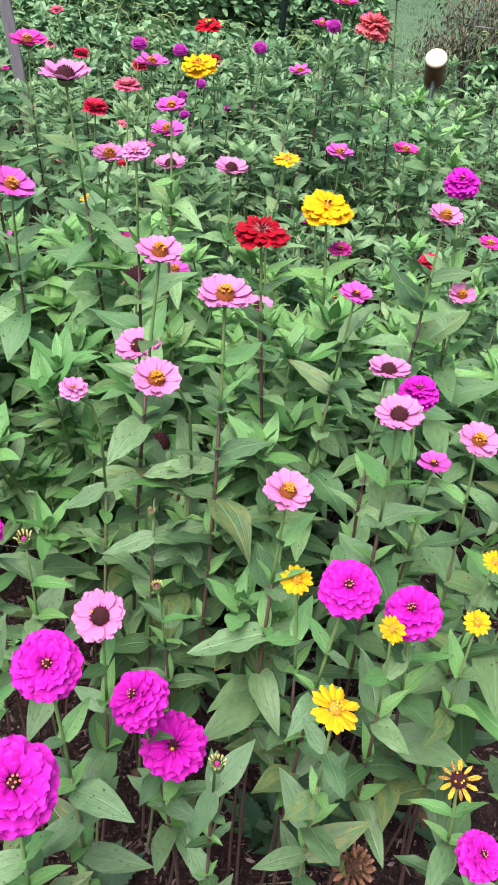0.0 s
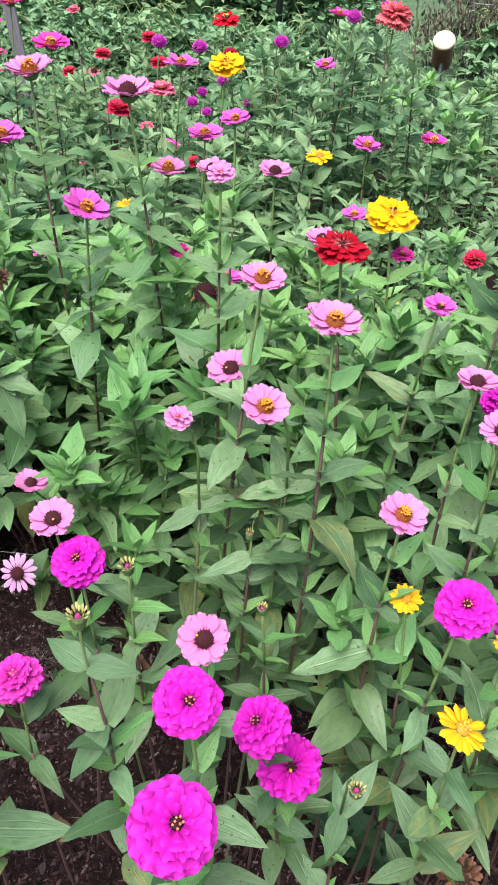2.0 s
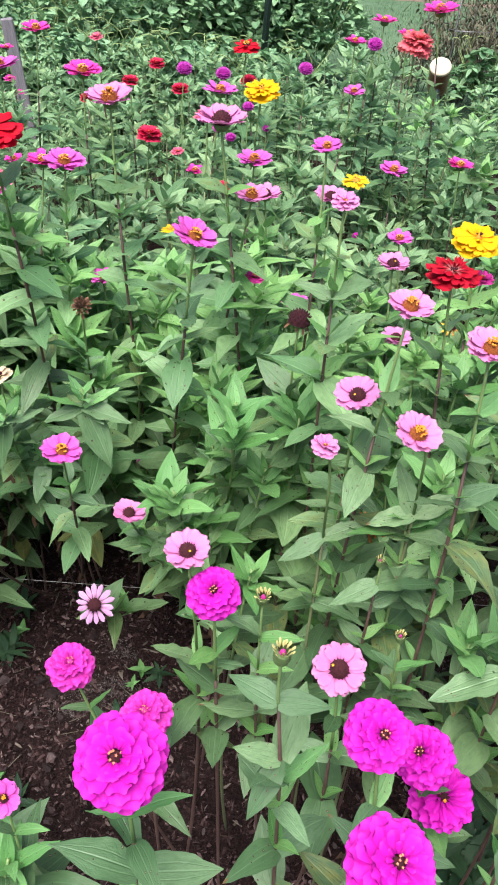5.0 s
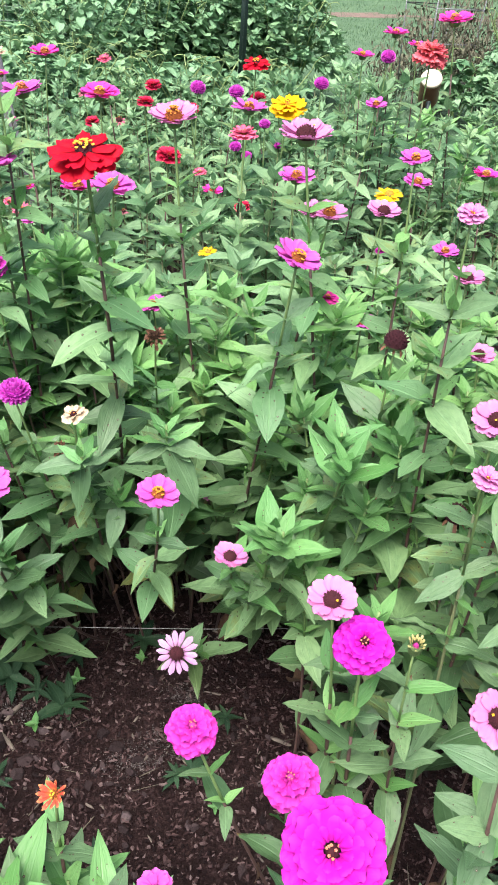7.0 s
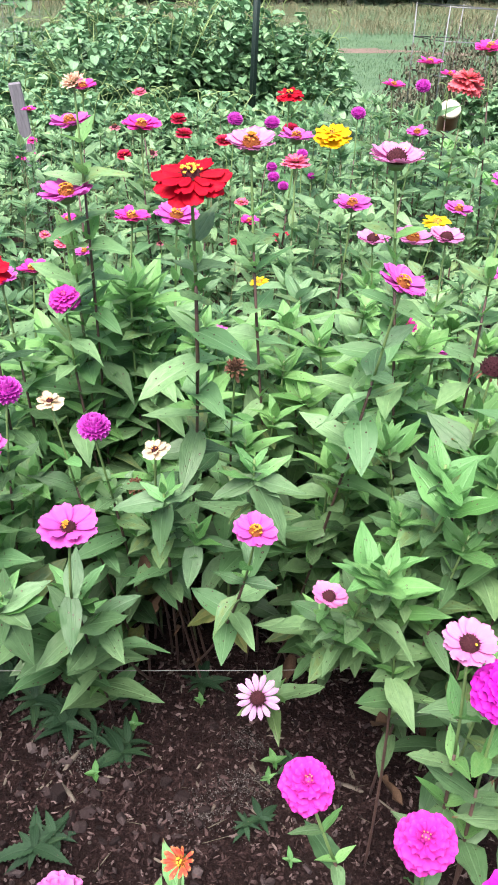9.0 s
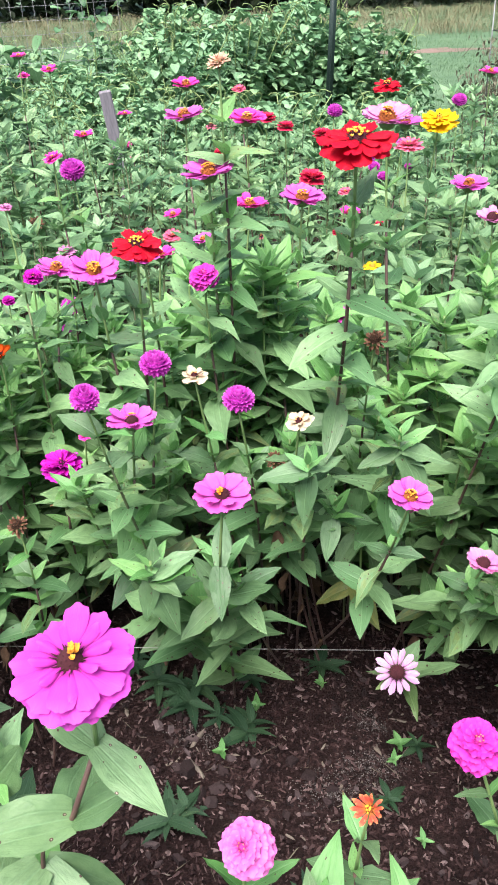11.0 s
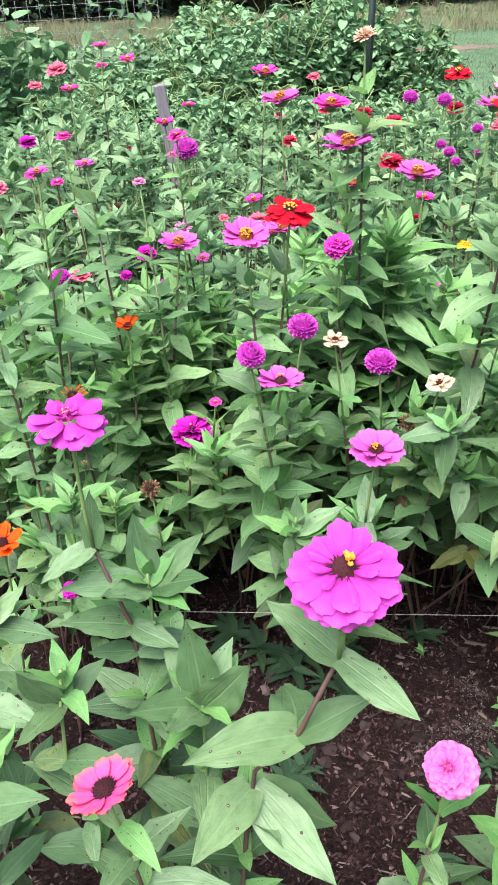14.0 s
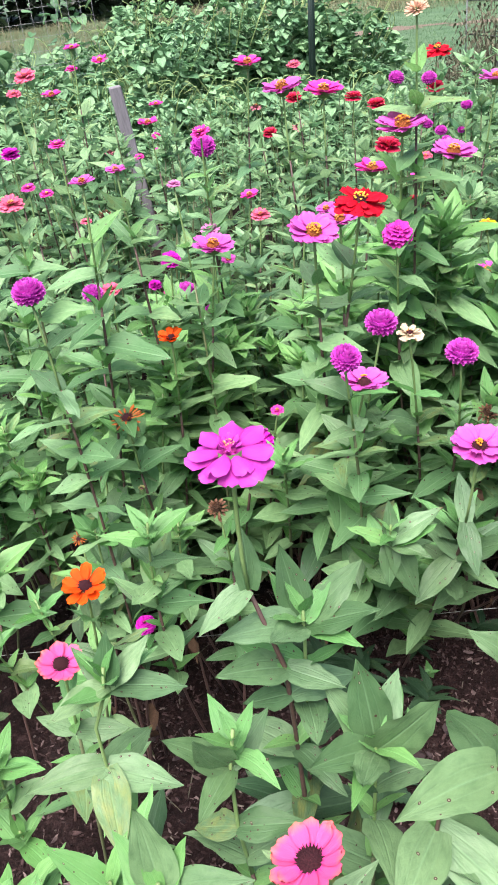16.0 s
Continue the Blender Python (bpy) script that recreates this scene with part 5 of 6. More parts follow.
# shoots in front whose leaves can be told one by one
shoot(-1.163, 0.70, 0.885, random.Random(3), 0.10, [((-1.163, 0.70, 0.855), (-1.18, 0.74, 0.932), (-1.098, 0.72, 0.916), (-1.091, 0.67, 0.899), (-1.201, 0.64, 0.895), (-1.245, 0.67, 0.90))])
shoot(-1.106, 0.63, 0.765, random.Random(4), 0.11, [((-1.106, 0.63, 0.739), (-1.112, 0.655, 0.846), (-1.075, 0.68, 0.80), (-1.048, 0.601, 0.83), (-1.142, 0.67, 0.808), (-1.172, 0.59, 0.80), (-1.14, 0.555, 0.79))])
shoot(-1.385, 0.74, 0.79, random.Random(5), 0.10, [((-1.385, 0.74, 0.762), (-1.375, 0.76, 0.824), (-1.33, 0.77, 0.797), (-1.30, 0.76, 0.728), (-1.448, 0.70, 0.77), (-1.422, 0.78, 0.79)), ((-1.407, 0.72, 0.65), (-1.32, 0.70, 0.622), (-1.496, 0.70, 0.666), (-1.385, 0.62, 0.624), (-1.363, 0.80, 0.62))])
shoot(-1.244, 0.60, 0.835, random.Random(6), 0.09, [((-1.252, 0.60, 0.783), (-1.281, 0.57, 0.862), (-1.207, 0.64, 0.81), (-1.311, 0.60, 0.84), (-1.287, 0.54, 0.79)), ((-1.253, 0.58, 0.718), (-1.187, 0.56, 0.74), (-1.304, 0.60, 0.701))])
shoot(-1.321, 0.50, 0.775, random.Random(7), 0.11, [((-1.321, 0.50, 0.75), (-1.325, 0.53, 0.845), (-1.375, 0.46, 0.80), (-1.24, 0.48, 0.79))])

shoot(-0.993, 1.067, 0.675, random.Random(8), 0.11, [((-0.993, 1.067, 0.643), (-0.986, 1.10, 0.70), (-0.917, 1.06, 0.70), (-0.943, 1.02, 0.642), (-0.957, 1.03, 0.544), (-1.008, 1.03, 0.584))])
shoot(-0.743, 1.144, 0.81, random.Random(9), 0.09, [((-0.743, 1.144, 0.785), (-0.757, 1.12, 0.698), (-0.684, 1.185, 0.784), (-0.825, 1.15, 0.772))])
shoot(-0.605, 1.14, 0.86, random.Random(10), 0.10, [((-0.605, 1.14, 0.825), (-0.523, 1.131, 0.80), (-0.552, 1.105, 0.725), (-0.67, 1.12, 0.80))])
shaded = shoot(-0.695, 1.20, 0.69, random.Random(11), 0.09, [((-0.698, 1.205, 0.656), (-0.709, 1.155, 0.59), (-0.62, 1.20, 0.64), (-0.775, 1.22, 0.66)), ((-0.646, 1.26, 0.57), (-0.59, 1.21, 0.53), (-0.70, 1.22, 0.51)), ((-0.646, 1.289, 0.417), (-0.725, 1.295, 0.383), (-0.614, 1.192, 0.40))])
for mesh, base, tip in ((DEAD_MESHES[0], (-0.792, 1.27, 0.573), (-0.793, 1.268, 0.518)), (YELLOW_MESHES[1], (-0.834, 1.392, 0.27), (-0.835, 1.425, 0.19))):
    part("withered_leaf", mesh, None, shaded, "curled dead leaf").matrix_basis = leaf_to(Vector(base) - shaded.location, Vector(tip) - shaded.location)

# shoots that stand out by their height or place
for x, y, z, size in (
    (-1.53, 0.60, 0.60, 0.11), (-1.47, 0.54, 0.62, 0.12), (-1.40, 0.60, 0.62, 0.12), (-1.44, 0.46, 0.66, 0.12),
    (-0.93, 1.17, 0.50, 0.13), (-0.767, 1.294, 0.752, 0.09), (-1.136, 1.248, 0.711, 0.09), (-1.36, 1.089, 0.72, 0.09),
    (-0.313, 0.832, 0.762, 0.09), (0.075, 1.194, 0.934, 0.10), (-0.303, 1.882, 0.865, 0.09), (-0.024, 0.712, 0.772, 0.10),
    (-0.446, 0.973, 0.791, 0.10), (0.031, 0.708, 0.751, 0.10), (0.316, 2.0, 0.776, 0.09), (-0.11, 0.819, 0.887, 0.10),
):
    shoot(x, y, z, random.Random(int(x * 1000 + z * 777)), size)
for x, y, z, size in (
    (-0.882, 1.091, 0.661, 0.09), (-0.388, 1.369, 0.747, 0.09), (-0.804, 1.492, 1.006, 0.10),
    (-0.347, 1.042, 0.909, 0.10), (-0.435, 0.944, 0.807, 0.09), (-0.479, 1.743, 0.651, 0.08), (-0.967, 1.276, 0.758, 0.09), (-0.476, 1.03, 0.63, 0.08), (-0.713, 0.6, 0.55, 0.10),
    (-0.66, 0.545, 0.60, 0.10), (-0.765, 0.555, 0.62, 0.10), (-0.60, 0.50, 0.58, 0.09),
):
    shoot(x, y, z, random.Random(int(x * 1000 + z * 777)), size)

# tall shoots in the middle of the second row
for x, y, z, size in (
    (-0.606, 1.350, 0.764, 0.106), (-0.480, 1.500, 0.772, 0.106), (-0.376, 1.500, 0.843, 0.112), (-0.521, 1.550, 0.822, 0.100), (-0.680, 1.450, 0.803, 0.106), (-0.311, 1.400, 0.822, 0.106), (-0.452, 1.320, 0.730, 0.100), (-0.505, 1.700, 0.854, 0.106), (-0.327, 1.750, 0.857, 0.106), (-0.448, 1.600, 0.846, 0.112), (-0.607, 1.600, 0.824, 0.112), (-0.372, 1.380, 0.764, 0.106), (-0.546, 1.450, 0.764, 0.100),
):
    shoot(x, y, z, random.Random(int(x * 1000 + z * 777)), size)

for x, y, z, size in ((0.345, 0.76, 0.80, 0.12), (0.43, 1.02, 0.82, 0.12), (0.37, 0.62, 0.66, 0.11)):
    shoot(x, y, z, random.Random(int(x * 1000 + z * 777)), size)

for x, y, z, size in ((-0.72, 1.62, 0.72, 0.12), (-0.64, 1.58, 0.68, 0.12), (-0.79, 1.55, 0.66, 0.12), (-0.60, 1.70, 0.74, 0.12), (-0.68, 1.80, 0.80, 0.12), (-0.77, 1.72, 0.76, 0.12), (-1.27, 1.62, 0.70, 0.12), (-1.20, 1.72, 0.74, 0.12), (-1.34, 1.75, 0.72, 0.12)):
    shoot(x, y, z, random.Random(int(x * 1000 + z * 777)), size)

# tall leafy shoots round the can on its stake
r = random.Random(23)
for x, y, z in ((0.58, 4.3, 0.66), (0.70, 4.35, 0.62), (0.49, 4.1, 0.68), (0.40, 3.7, 0.70), (0.56, 3.6, 0.66), (0.72, 3.9, 0.60), (0.34, 4.0, 0.66), (0.62, 3.3, 0.64), (0.47, 3.2, 0.68), (0.80, 4.2, 0.60)):
    shoot(x, y, z, r, r.uniform(0.11, 0.14))

r = random.Random(21)
# main rows, from the bare strip to the middle of the bed
count = 0
while count < 158:
    x, y = r.uniform(-2.0, 0.65), r.uniform(0.95, 1.95)
    if in_gap(x, y) or y < 1.46 and x < -0.42 or y < 1.4 and x > 0.1:
        continue
    if -0.84 < x < -0.62 and y < 1.72 or -0.36 < x < -0.16 and 1.72 < y:
        continue
    z = (canopy(x, y) - r.uniform(0.10, 0.32)) * (1 if y > 1.6 or x > -0.4 else 0.88)
    shoot(x, y, max(0.3, z), r)
    count += 1
# the thick middle of the second row
for _ in range(30):
    x, y = r.uniform(-1.0, -0.28), r.uniform(1.44, 1.92)
    if not in_gap(x, y):
        shoot(x, y, max(0.4, canopy(x, y) - r.uniform(0.10, 0.26)), r, r.uniform(0.10, 0.125))
# front clump beside the first steps, and the one beside the last
for n, (x0, x1, y0, y1) in ((11, (-1.75, -1.12, 0.30, 0.80)), (14, (-1.95, -1.3, 0.80, 1.4)), (12, (-2.1, -1.45, 1.15, 1.6))):
    for _ in range(n):
        x, y = r.uniform(x0, x1), r.uniform(y0, y1)
        shoot(x, y, max(0.28, canopy(x, y) - r.uniform(0.2, 0.42)), r)


def far_rows(n, seed):
    """Leaves of the rows further back, too many to tell apart."""
    r = random.Random(seed)
    s, stalks = Soup(), Soup()
    for _ in range(n):
        y = 1.75 + 3.9 * r.random() ** 1.15
        x = r.uniform(-1.2 - 0.45 * y, 0.45 + 0.22 * y)
        z = max(0.42, min(1.02, canopy(x, y) - r.uniform(0.09, 0.30)))
        if y > 2.9 and x > 0.15:
            z = min(z, 0.62)
        place = Matrix.Translation((x, y, 0))
        line = bend((0, 0, -0.03), (r.uniform(-0.08, 0.08), r.uniform(-0.08, 0.08), z), r, 0.06)
        for m in tip_leaves(line(1), r, r.uniform(0.045, 0.095)):
            s.add(*r.choice(FAR_SHAPES), place @ m)
        for m, age, k in node_leaves(line, z, r, r.uniform(0.03, 0.07), 0.06, z * 0.4, r.uniform(0.062, 0.11)):
            if age == 3:
                break
            s.add(*r.choice(FAR_SHAPES), place @ m)
        v, f, u = tube([line(q / 4) for q in range(5)], [0.0045, 0.004, 0.0035, 0.003, 0.002], 4)
        stalks.add(v, f, u, place)
    tagged(new("zinnia_foliage", s.mesh("zinnia_foliage", M_LEAF_FAR)), "dense green zinnia foliage of the rows further back", "foliage", kind="stuff")
    tagged(new("zinnia_stalks", stalks.mesh("zinnia_stalks", M_STEM_OLIVE)), "thin olive zinnia stalks of the rows further back", "stalks", kind="stuff")


far_rows(740, 33)


# ---------------------------------------------------------------- beans, post, stake and what stands behind
HEARTS = [heart_blade(random.Random(40 + k)) for k in range(5)]


def bean_bush(x, y, wide, high, r):
    plant = thing("bean_plant", "sprawling green bean plant with heart-shaped leaves", "bean plant", pose(x, y, -0.02), "bean row")
    s, vines = Soup(), Soup()
    for k in range(8):
        an = r.uniform(0, 6.28)
        pts = [Vector((wide * 0.8 * f * math.cos(an), wide * 0.8 * f * math.sin(an), high * (1.25 * f - 0.3 * f * f))) for f in (0, 0.3, 0.6, 0.85, 1)]
        if r.random() < 0.9:
            tip = pts[-1]
            for q in range(1, 6):
                pts.append(tip + Vector((0.05 * (math.sin(0.75 * q + k) - math.sin(k)), 0.05 * (math.cos(0.6 * q) - 1), 0.062 * q - 0.0085 * q * q)))
        vines.add(*tube(pts, [0.005, 0.005, 0.004, 0.004, 0.0035, 0.003, 0.003, 0.003, 0.0025, 0.002][: len(pts)], 4))
    for _ in range(int(500 * wide * high)):
        a, q = r.uniform(0, 6.28), math.sqrt(r.random())
        h = high * (1 - 0.55 * q ** 3) * r.uniform(0.25, 1.05) ** 0.6
        p = Vector((wide * q * math.cos(a), wide * q * math.sin(a), h))
        for t in range(3):
            s.add(*r.choice(HEARTS), leaf_pose(p + Vector((0, 0, 0.01 * t)), a + (t - 1) * 1.5 + r.uniform(-0.6, 0.6), radians(r.uniform(-50, 14)), r.uniform(-0.4, 0.4), r.uniform(0.05, 0.095)))
    part("vine", vines.mesh("vine", M_VINE), None, plant)
    part("foliage", s.mesh("foliage", M_BEAN), None, plant)


r = random.Random(5)
for k in range(22):
    f = k / 21
    x, y = -3.3 + 3.55 * f + r.uniform(-0.12, 0.12), r.uniform(6.9, 9.2)
    if x > -0.72:
        y = max(y, 7.95)
    bean_bush(x, y, r.uniform(0.45, 0.62), r.uniform(0.75, 1.12) * (1 if f > 0.42 else 0.6), r)
for k in range(12):
    bean_bush(-3.1 + 0.27 * k + r.uniform(-0.1, 0.1), r.uniform(5.7, 6.3), r.uniform(0.4, 0.5), r.uniform(0.5, 0.68), r)
for x, y, wide, high in ((-3.5, 6.7, 0.45, 0.62), (-3.1, 7.1, 0.45, 0.70), (-2.7, 6.6, 0.4, 0.60), (-2.35, 7.2, 0.45, 0.74), (-3.9, 7.2, 0.5, 0.72), (-2.9, 8.3, 0.5, 0.80), (-2.3, 8.4, 0.5, 0.84), (-3.6, 8.4, 0.5, 0.80), (-2.0, 6.8, 0.4, 0.70)):
    bean_bush(x, y, wide, high, r)
# green bushes of unknown kind by the cage, drawn as bean plants
bean_bush(2.75, 7.2, 0.5, 1.15, r)
bean_bush(1.95, 6.9, 0.35, 0.85, r)
bean_bush(1.55, 7.1, 0.28, 0.5, r)

post = thing("fence_post", "dark green steel fence post among the beans", "fence post", pose(-0.25, 7.4, -0.03, 1, 2))
bm = Soup()
for cx, cy, wx, wy in ((0, 0.012, 0.055, 0.006), (0, -0.012, 0.008, 0.05)):
    bm.add([(cx + sx * wx / 2, cy + sy * wy / 2, z) for z in (0, 1.75) for sx, sy in ((-1, -1), (1, -1), (1, 1), (-1, 1))],
           [(0, 3, 2, 1), (4, 5, 6, 7), (0, 1, 5, 4), (1, 2, 6, 5), (2, 3, 7, 6), (3, 0, 4, 7)], [(0, 0)] * 8)
part("post", bm.mesh("post", M_POST), None, post)

stake = bmesh.new()
bmesh.ops.create_cube(stake, size=1)
bmesh.ops.scale(stake, vec=(0.064, 0.035, 1.0), verts=stake.verts)
bmesh.ops.bevel(stake, geom=stake.edges[:], offset=0.006, segments=1, affect="EDGES")
ob = tagged(part("wooden_stake", stake, M_WOOD_GREY, None), "weathered grey wooden stake standing among the zinnias", "stake")
ob.matrix_world = pose(-1.585, 4.72, 0.385, 2, -6, 14)

can = thing("stake_with_can", "brown can with a pale base upside down on a green stake", "garden stake", pose(0.70, 4.80, 0))
part("stake", tube_mesh("stake", [(0, 0, -0.03), (0, 0, 0.69)], [0.014, 0.014], M_POST, 8), None, can)
tilted = pose(0.012, 0.075, 0.615, 40, 0, -12)
part("can", turned("can", [(0.045, 0.0), (0.053, 0.004), (0.056, 0.02), (0.056, 0.155), (0.058, 0.168)], M_CAN), None, can).matrix_basis = tilted
part("base", turned("base", [(0.058, 0.169), (0.060, 0.178), (0.056, 0.188), (0.03, 0.191), (0.01, 0.192)], M_CAN_TOP), None, can, "pale cream can base").matrix_basis = tilted


def wire_grid(name, label, m, wide, high, nx, nz, material=M_WIRE, rad=0.004):
    t = thing(name, label, "wire fence", m)
    for k in range(nx + 1):
        part("upright_wire", tube_mesh("wire", [(wide * k / nx, 0, 0), (wide * k / nx, 0, high)], [rad, rad], material, 5), None, t)
    for k in range(nz + 1):
        z = high * k / nz
        pts = [(wide * q / 6, 0.01 * math.sin(q), z - 0.02 * math.sin(math.pi * q / 6)) for q in range(7)]
        part("cross_wire", tube_mesh("wire", pts, [rad] * 7, material, 5), None, t)
    return t


wire_grid("wire_trellis", "galvanised wire mesh trellis with climbing vines", pose(-4.6, 7.7, 0, 0, 0, 0), 2.62, 1.5, 26, 14, M_WIRE, 0.0015)


def climber(x, y, high, wide, n, r, leaf=(0.07, 0.13)):
    plant = thing("climbing_vine", "leafy vine climbing the wire trellis", "vine", pose(x, y, -0.02), "vines on the trellis")
    s, v = Soup(), Soup()
    v.add(*tube([(0, 0, 0), (0.05, 0, high * 0.5), (0, 0, high)], [0.008, 0.006, 0.003], 5))
    for _ in range(n):
        h = high * r.random() ** 0.6
        s.add(*r.choice(HEARTS), leaf_pose(Vector((r.gauss(0, wide / 2), r.uniform(-0.15, 0.1), h)), r.uniform(0, 6.28), radians(r.uniform(-60, 20)), r.uniform(-0.5, 0.5), r.uniform(*leaf)))
    part("vine", v.mesh("vine", M_STEM), None, plant)
    part("foliage", s.mesh("foliage", M_BEAN), None, plant)


for x, y, h, w, n in ((-2.55, 5.6, 1.12, 0.34, 170), (-3.6, 7.85, 1.5, 0.3, 80), (-2.3, 7.9, 1.6, 0.25, 60), (-4.2, 7.9, 1.6, 0.5, 160), (-3.1, 5.9, 1.1, 0.4, 170), (-2.78, 5.75, 1.2, 0.22, 120)):
    climber(x, y, h, w, n, random.Random(int(x * 100)), (0.08, 0.13) if y < 6 else (0.06, 0.11))

cage = thing("tomato_cage", "square wire tomato cage round withered stalks", "plant cage", pose(1.42, 7.6, -0.03, 0, 3, 20))
for sx, sy in ((-1, -1), (1, -1), (1, 1), (-1, 1)):
    part("leg", tube_mesh("leg", [(0.2 * sx, 0.2 * sy, 0), (0.24 * sx, 0.24 * sy, 1.12)], [0.006, 0.006], M_WIRE, 5), None, cage)
for z in (0.3, 0.6, 0.86, 1.11):
    q = 0.2 + 0.04 * z / 1.12
    part("hoop", tube_mesh("hoop", [(-q, -q, z), (q, -q, z), (q, q, z), (-q, q, z), (-q, -q, z)], [0.005] * 5, M_WIRE, 5), None, cage)


def withered(x, y, high, wide, n, r, label):
    plant = thing("withered_plant", label, "dry plant", pose(x, y, -0.02), "withered plants")
    v, s = Soup(), Soup()
    for _ in range(n):
        a, q = r.uniform(0, 6.28), wide * math.sqrt(r.random())
        h = high * r.uniform(0.55, 1)
        p = [Vector((q * 0.3 * math.cos(a), q * 0.3 * math.sin(a), 0)), Vector((q * 0.7 * math.cos(a), q * 0.7 * math.sin(a), h * 0.7)), Vector((q * math.cos(a), q * math.sin(a), h)), Vector((q * 1.35 * math.cos(a), q * 1.35 * math.sin(a), h * 0.8))]
        v.add(*tube(p, [0.004, 0.0035, 0.0025, 0.002], 4))
        for t in range(62):
            c = p[0].lerp(p[2], r.uniform(0.25, 1)) + Vector((r.uniform(-0.12, 0.12), r.uniform(-0.12, 0.12), 0))
            s.add(*r.choice(NARROW_SHAPES), leaf_pose(c, r.uniform(0, 6.28), radians(r.uniform(-88, -20)), r.uniform(-0.8, 0.8), r.uniform(0.022, 0.055)))
    part("stem", v.mesh("stem", M_DEAD), None, plant)
    part("foliage", s.mesh("foliage", M_DEAD_VINE), None, plant)


for x, y, h, w, n in ((1.45, 7.65, 1.02, 0.40, 34), (1.95, 7.4, 1.10, 0.5, 34), (2.4, 7.2, 1.05, 0.5, 26), (1.15, 7.9, 0.6, 0.3, 12)):
    withered(x, y, h, w, n, random.Random(int(x * 77)), "grey-brown withered tomato plant hanging in its cage")

# grass blades on the lawn, tall dry grass beyond the track
def blades(name, n, area, size, material, label, seed, lean=0.35):
    r = random.Random(seed)
    s = Soup()
    for _ in range(n):
        x, y, h, a = r.uniform(area[0], area[1]), r.uniform(area[2], area[3]), r.uniform(*size), r.uniform(0, 6.28)
        h *= max(0.3, 0.75 + 0.9 * noise.noise(Vector((x * 0.8, y * 0.8, seed))) + 0.35 * noise.noise(Vector((x * 3.1, y * 3.1, seed))))
        w = max(h * 0.014, 0.0018)
        d = Vector((math.cos(a), math.sin(a), 0))
        e = Vector((-d.y, d.x, 0))
        b = Vector((x, y, -0.03))
        m1, t1 = b + d * h * lean * 0.3 + Vector((0, 0, h * 0.6)), b + d * h * lean + Vector((0, 0, h))
        s.add([b - e * w, b + e * w, m1 + e * w * 0.8, m1 - e * w * 0.8, t1], [(0, 1, 2, 3), (3, 2, 4)], [(0, 0), (1, 0), (1, 0.6), (0, 0.6), (0.5, 1)])
    return tagged(new(name, s.mesh(name, material)), label, "grass", kind="stuff")


blades("lawn_grass", 42000, (0.0, 5.5, 5.6, 16.6), (0.018, 0.042), M_BLADE, "short green blades of the mown lawn", 11)
blades("edge_grass", 3000, (-5, 3.0, 5.3, 6.4), (0.06, 0.2), M_BLADE, "longer green grass along the edge of the bed", 12)
blades("tall_grass", 80000, (-9, 14, 17.6, 25.2), (0.06, 0.24), M_DRY, "tall dry straw-coloured grass before the woods", 13, 0.9)
blades("green_grass", 34000, (-9, 14, 16.6, 25.0), (0.05, 0.2), M_BLADE, "rough green grass beyond the earth track", 14, 0.8)


def tree(x, y, high, trunk, r):
    t = thing("tree", "dark woodland tree with a bare lower trunk", "tree", pose(x, y, -0.05), "trees of the wood")
    v, s = Soup(), Soup()
    v.add(*tube([(0, 0, 0), (0.1, 0, high * 0.3), (0.05, 0.1, high * 0.65), (0, 0, high)], [trunk, trunk * 0.75, trunk * 0.5, 0.04], 9))
    for k in range(9):
        a, h = r.uniform(0, 6.28), high * r.uniform(0.3, 0.9)
        reach = (high - h) * 0.4 + 0.8
        tip = Vector((reach * math.cos(a), reach * math.sin(a), h + reach * 0.5))
        v.add(*tube([(0, 0, h), tip * 0.5 + Vector((0, 0, h * 0.5 + 0.1)), tip], [trunk * 0.35, trunk * 0.2, 0.02], 5))
        for _ in range(42):
            s.add(*r.choice(HEARTS), leaf_pose(tip * r.uniform(0.6, 1.1) + Vector((r.gauss(0, 0.6), r.gauss(0, 0.6), h * 0.15 + r.gauss(0, 0.5))), r.uniform(0, 6.28), r.uniform(-1, 0.6), 0, r.uniform(0.25, 0.5)))
    part("trunk", v.mesh("trunk", M_BARK), None, t)
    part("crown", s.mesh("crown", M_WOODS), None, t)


r = random.Random(31)
for k in range(30):
    tree(-14 + k * 1.25 + r.uniform(-0.4, 0.4), r.uniform(26.5, 34), r.uniform(8, 13), r.uniform(0.12, 0.26), r)
s = Soup()
for _ in range(15000):
    x, y = r.uniform(-16, 24), r.uniform(25.3, 32)
    s.add(*r.choice(HEARTS), leaf_pose(Vector((x, y, r.uniform(0.0, 3.2) ** 1.0)), r.uniform(0, 6.28), r.uniform(-1, 0.6), 0, r.uniform(0.18, 0.4)))
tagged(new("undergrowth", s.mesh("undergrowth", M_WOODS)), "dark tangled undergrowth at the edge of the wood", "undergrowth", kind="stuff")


# ---------------------------------------------------------------- small things on the soil
def toothed_blade(r, wide, teeth):
    """A lance-shaped weed leaf with toothed edges."""
    droop = r.uniform(0.05, 0.3)

    def profile(v):
        k = (v * teeth) % 1.0
        return max(0.01, wide * math.sin(math.pi * min(1, 0.08 + 0.92 * v) ** 0.8) * (1.0 - 0.5 * k))

    return sheet(profile, 2 * teeth, 2, lambda u, v: 0.2 * v - (droop + 0.16) * v * v + 0.03 * abs(u))


WEED_MESHES = [blade_mesh("leaf", toothed_blade(random.Random(60 + k), (0.14, 0.165, 0.19)[k % 3], 10), M_WEED) for k in range(6)]
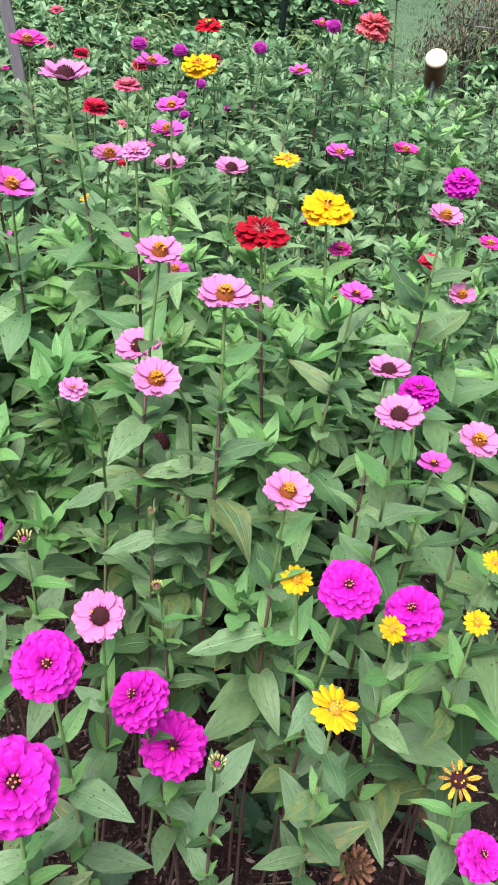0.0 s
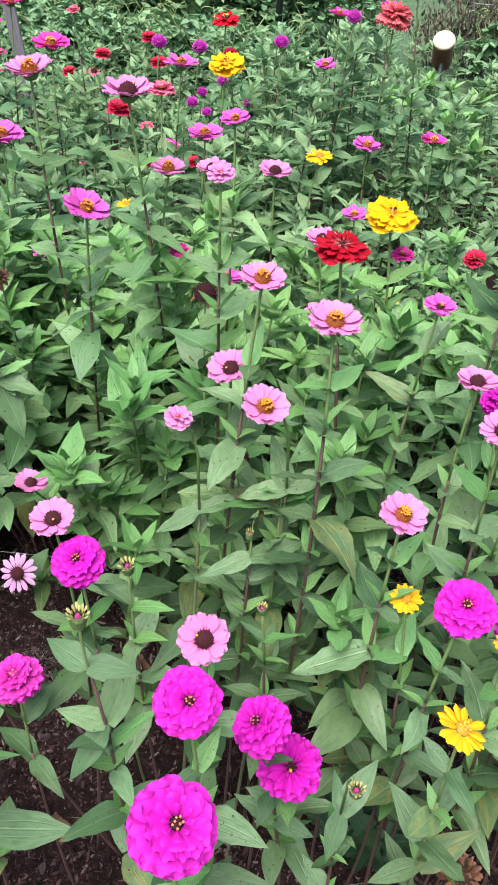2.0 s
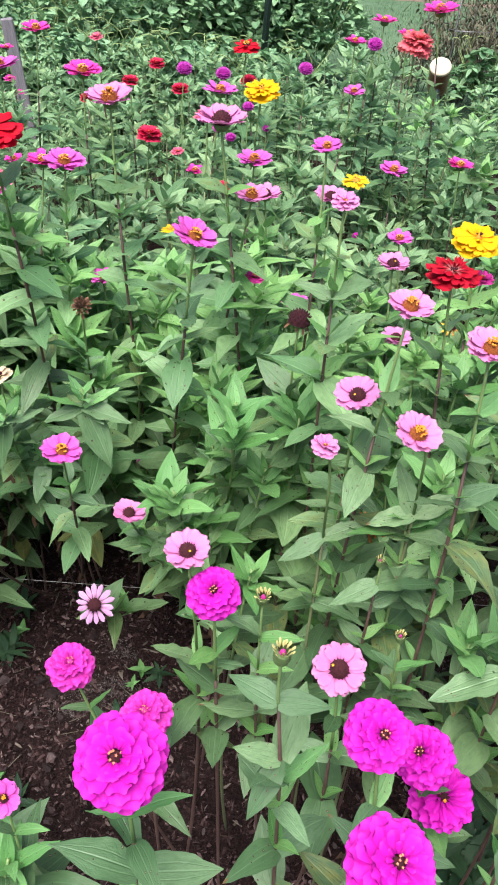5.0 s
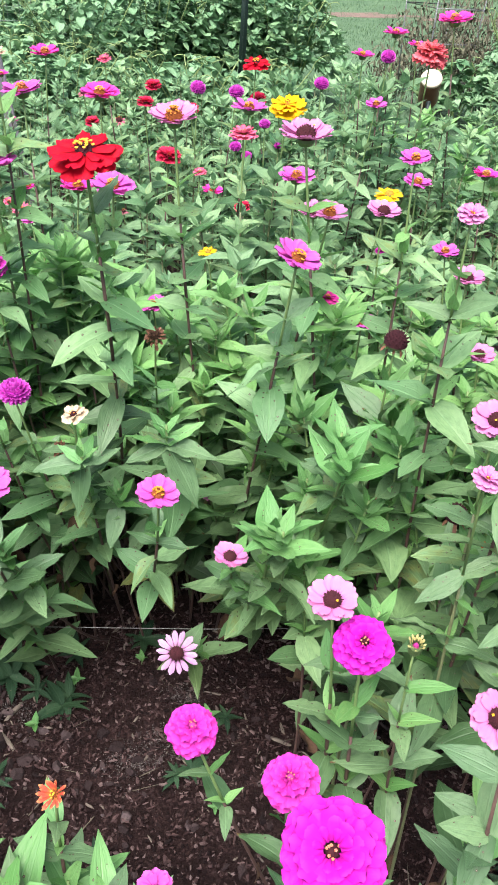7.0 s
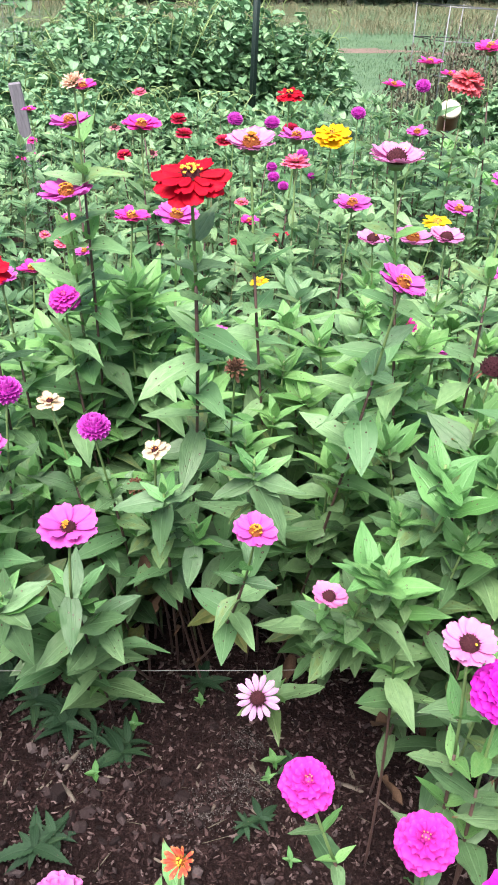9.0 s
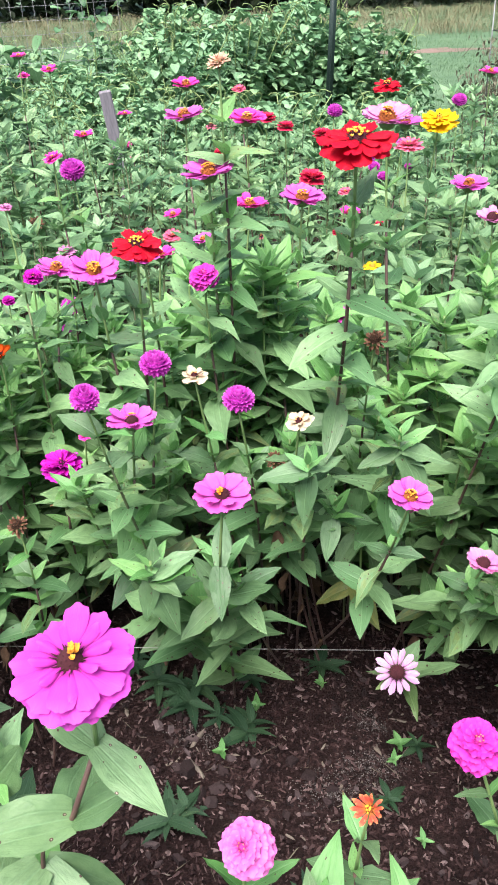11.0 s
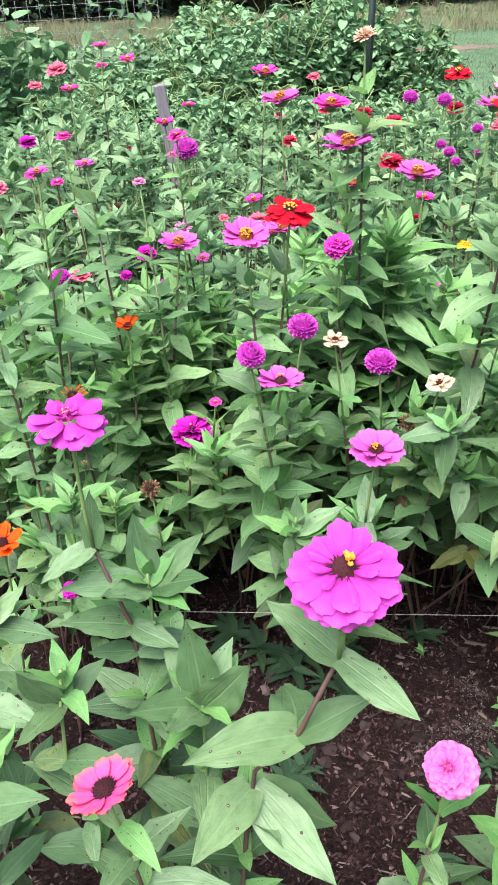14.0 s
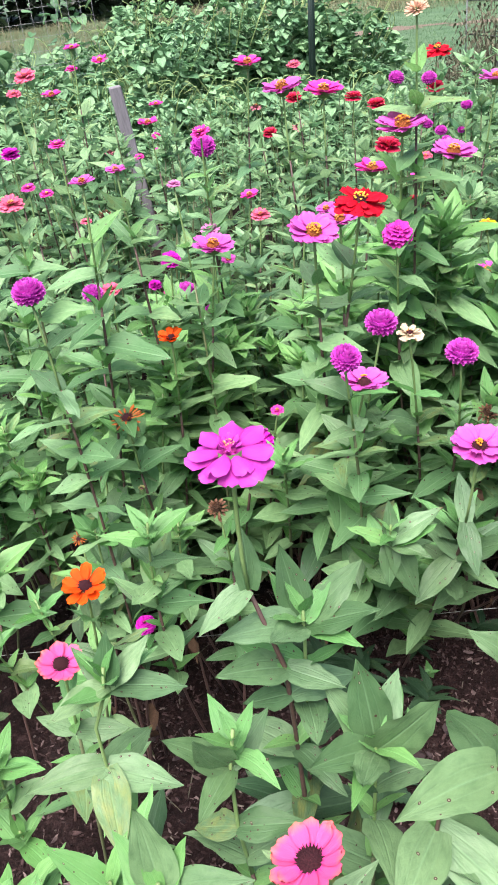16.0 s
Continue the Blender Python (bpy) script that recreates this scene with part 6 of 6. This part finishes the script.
SPROUT_MESHES = [blade_mesh("leaf", b, M_LEAF_TOP) for b in LEAF_SHAPES[:5]]


def weed(x, y, size, r, n=9, lift=(0, 20)):
    plant = thing("weed", "dark green weed rosette with toothed leaves on the soil", "weed", pose(x, y, 0.006 + soil_height(x, y)), "weeds on the soil")
    for k in range(n):
        a, ln = k * 2.4 + r.uniform(-0.3, 0.3), size * r.uniform(0.45, 1.15)
        part("leaf", r.choice(WEED_MESHES), None, plant).matrix_basis = leaf_pose(Vector((0, 0, 0.002 * k)), a, radians(r.uniform(*lift)), r.uniform(-0.3, 0.3), ln)


def sprout(x, y, size, r):
    plant = thing("seedling", "small fresh green seedling on the soil", "seedling", pose(x, y, 0.004 + soil_height(x, y)), "seedlings on the soil")
    part("stem", tube_mesh("stem", [(0, 0, -0.01), (0.002, 0, size * 0.5)], [0.0012, 0.001], M_STEM, 5), None, plant)
    for k in range(6):
        part("leaf", r.choice(SPROUT_MESHES), None, plant).matrix_basis = leaf_pose(Vector((0.002, 0, size * (0.2 + 0.06 * k))), k * 1.57 + r.uniform(-0.3, 0.3), radians(r.uniform(5, 45)), 0, size * r.uniform(0.5, 0.9))


r = random.Random(77)
for x, y, size in ((-0.873, 1.275, 0.075), (-0.86, 1.30, 0.06), (-0.935, 1.318, 0.05), (-0.70, 1.455, 0.07), (-0.58, 1.115, 0.055), (-0.61, 1.10, 0.04), (-1.02, 1.055, 0.085), (-0.985, 1.08, 0.06), (-0.86, 1.42, 0.06), (-0.5, 1.25, 0.04), (-0.12, 0.46, 0.08), (-0.02, 0.40, 0.08), (-0.75, 0.9, 0.06), (-1.165, 1.5, 0.07),
                   (-1.035, 1.385, 0.09), (-0.99, 1.40, 0.085), (-1.08, 1.42, 0.09), (-1.14, 1.46, 0.09), (-1.0, 1.345, 0.07), (-0.30, 0.62, 0.10), (-0.22, 0.66, 0.11)):
    weed(x, y, size, r)
for x, y, size in ((0.158, 0.813, 0.16), (0.09, 0.86, 0.14), (0.12, 0.77, 0.13), (0.06, 0.80, 0.12), (0.40, 0.82, 0.11)):
    weed(x, y, size, r, 12, (15, 60))
for x, y, size in ((-0.924, 1.215, 0.034), (-0.543, 1.241, 0.045), (-0.56, 1.20, 0.034), (-0.85, 1.34, 0.04), (-0.53, 1.02, 0.03), (-0.70, 1.39, 0.03)):
    sprout(x, y, size, r)


def cord(name, points, label):
    tagged(part(name, tube_mesh(name, points, [0.00065] * len(points), M_STRING, 5), None, None), label, "string")


cord("garden_string", [(-2.2, 1.33, 0.27), (-1.07, 1.302, 0.25), (-0.56, 1.281, 0.25), (0.4, 1.25, 0.27)], "thin white string stretched along the row")
cord("garden_string", [(-0.7, 0.52, 0.2), (-0.2, 0.47, 0.16), (0.5, 0.42, 0.2)], "thin white string stretched along the row")
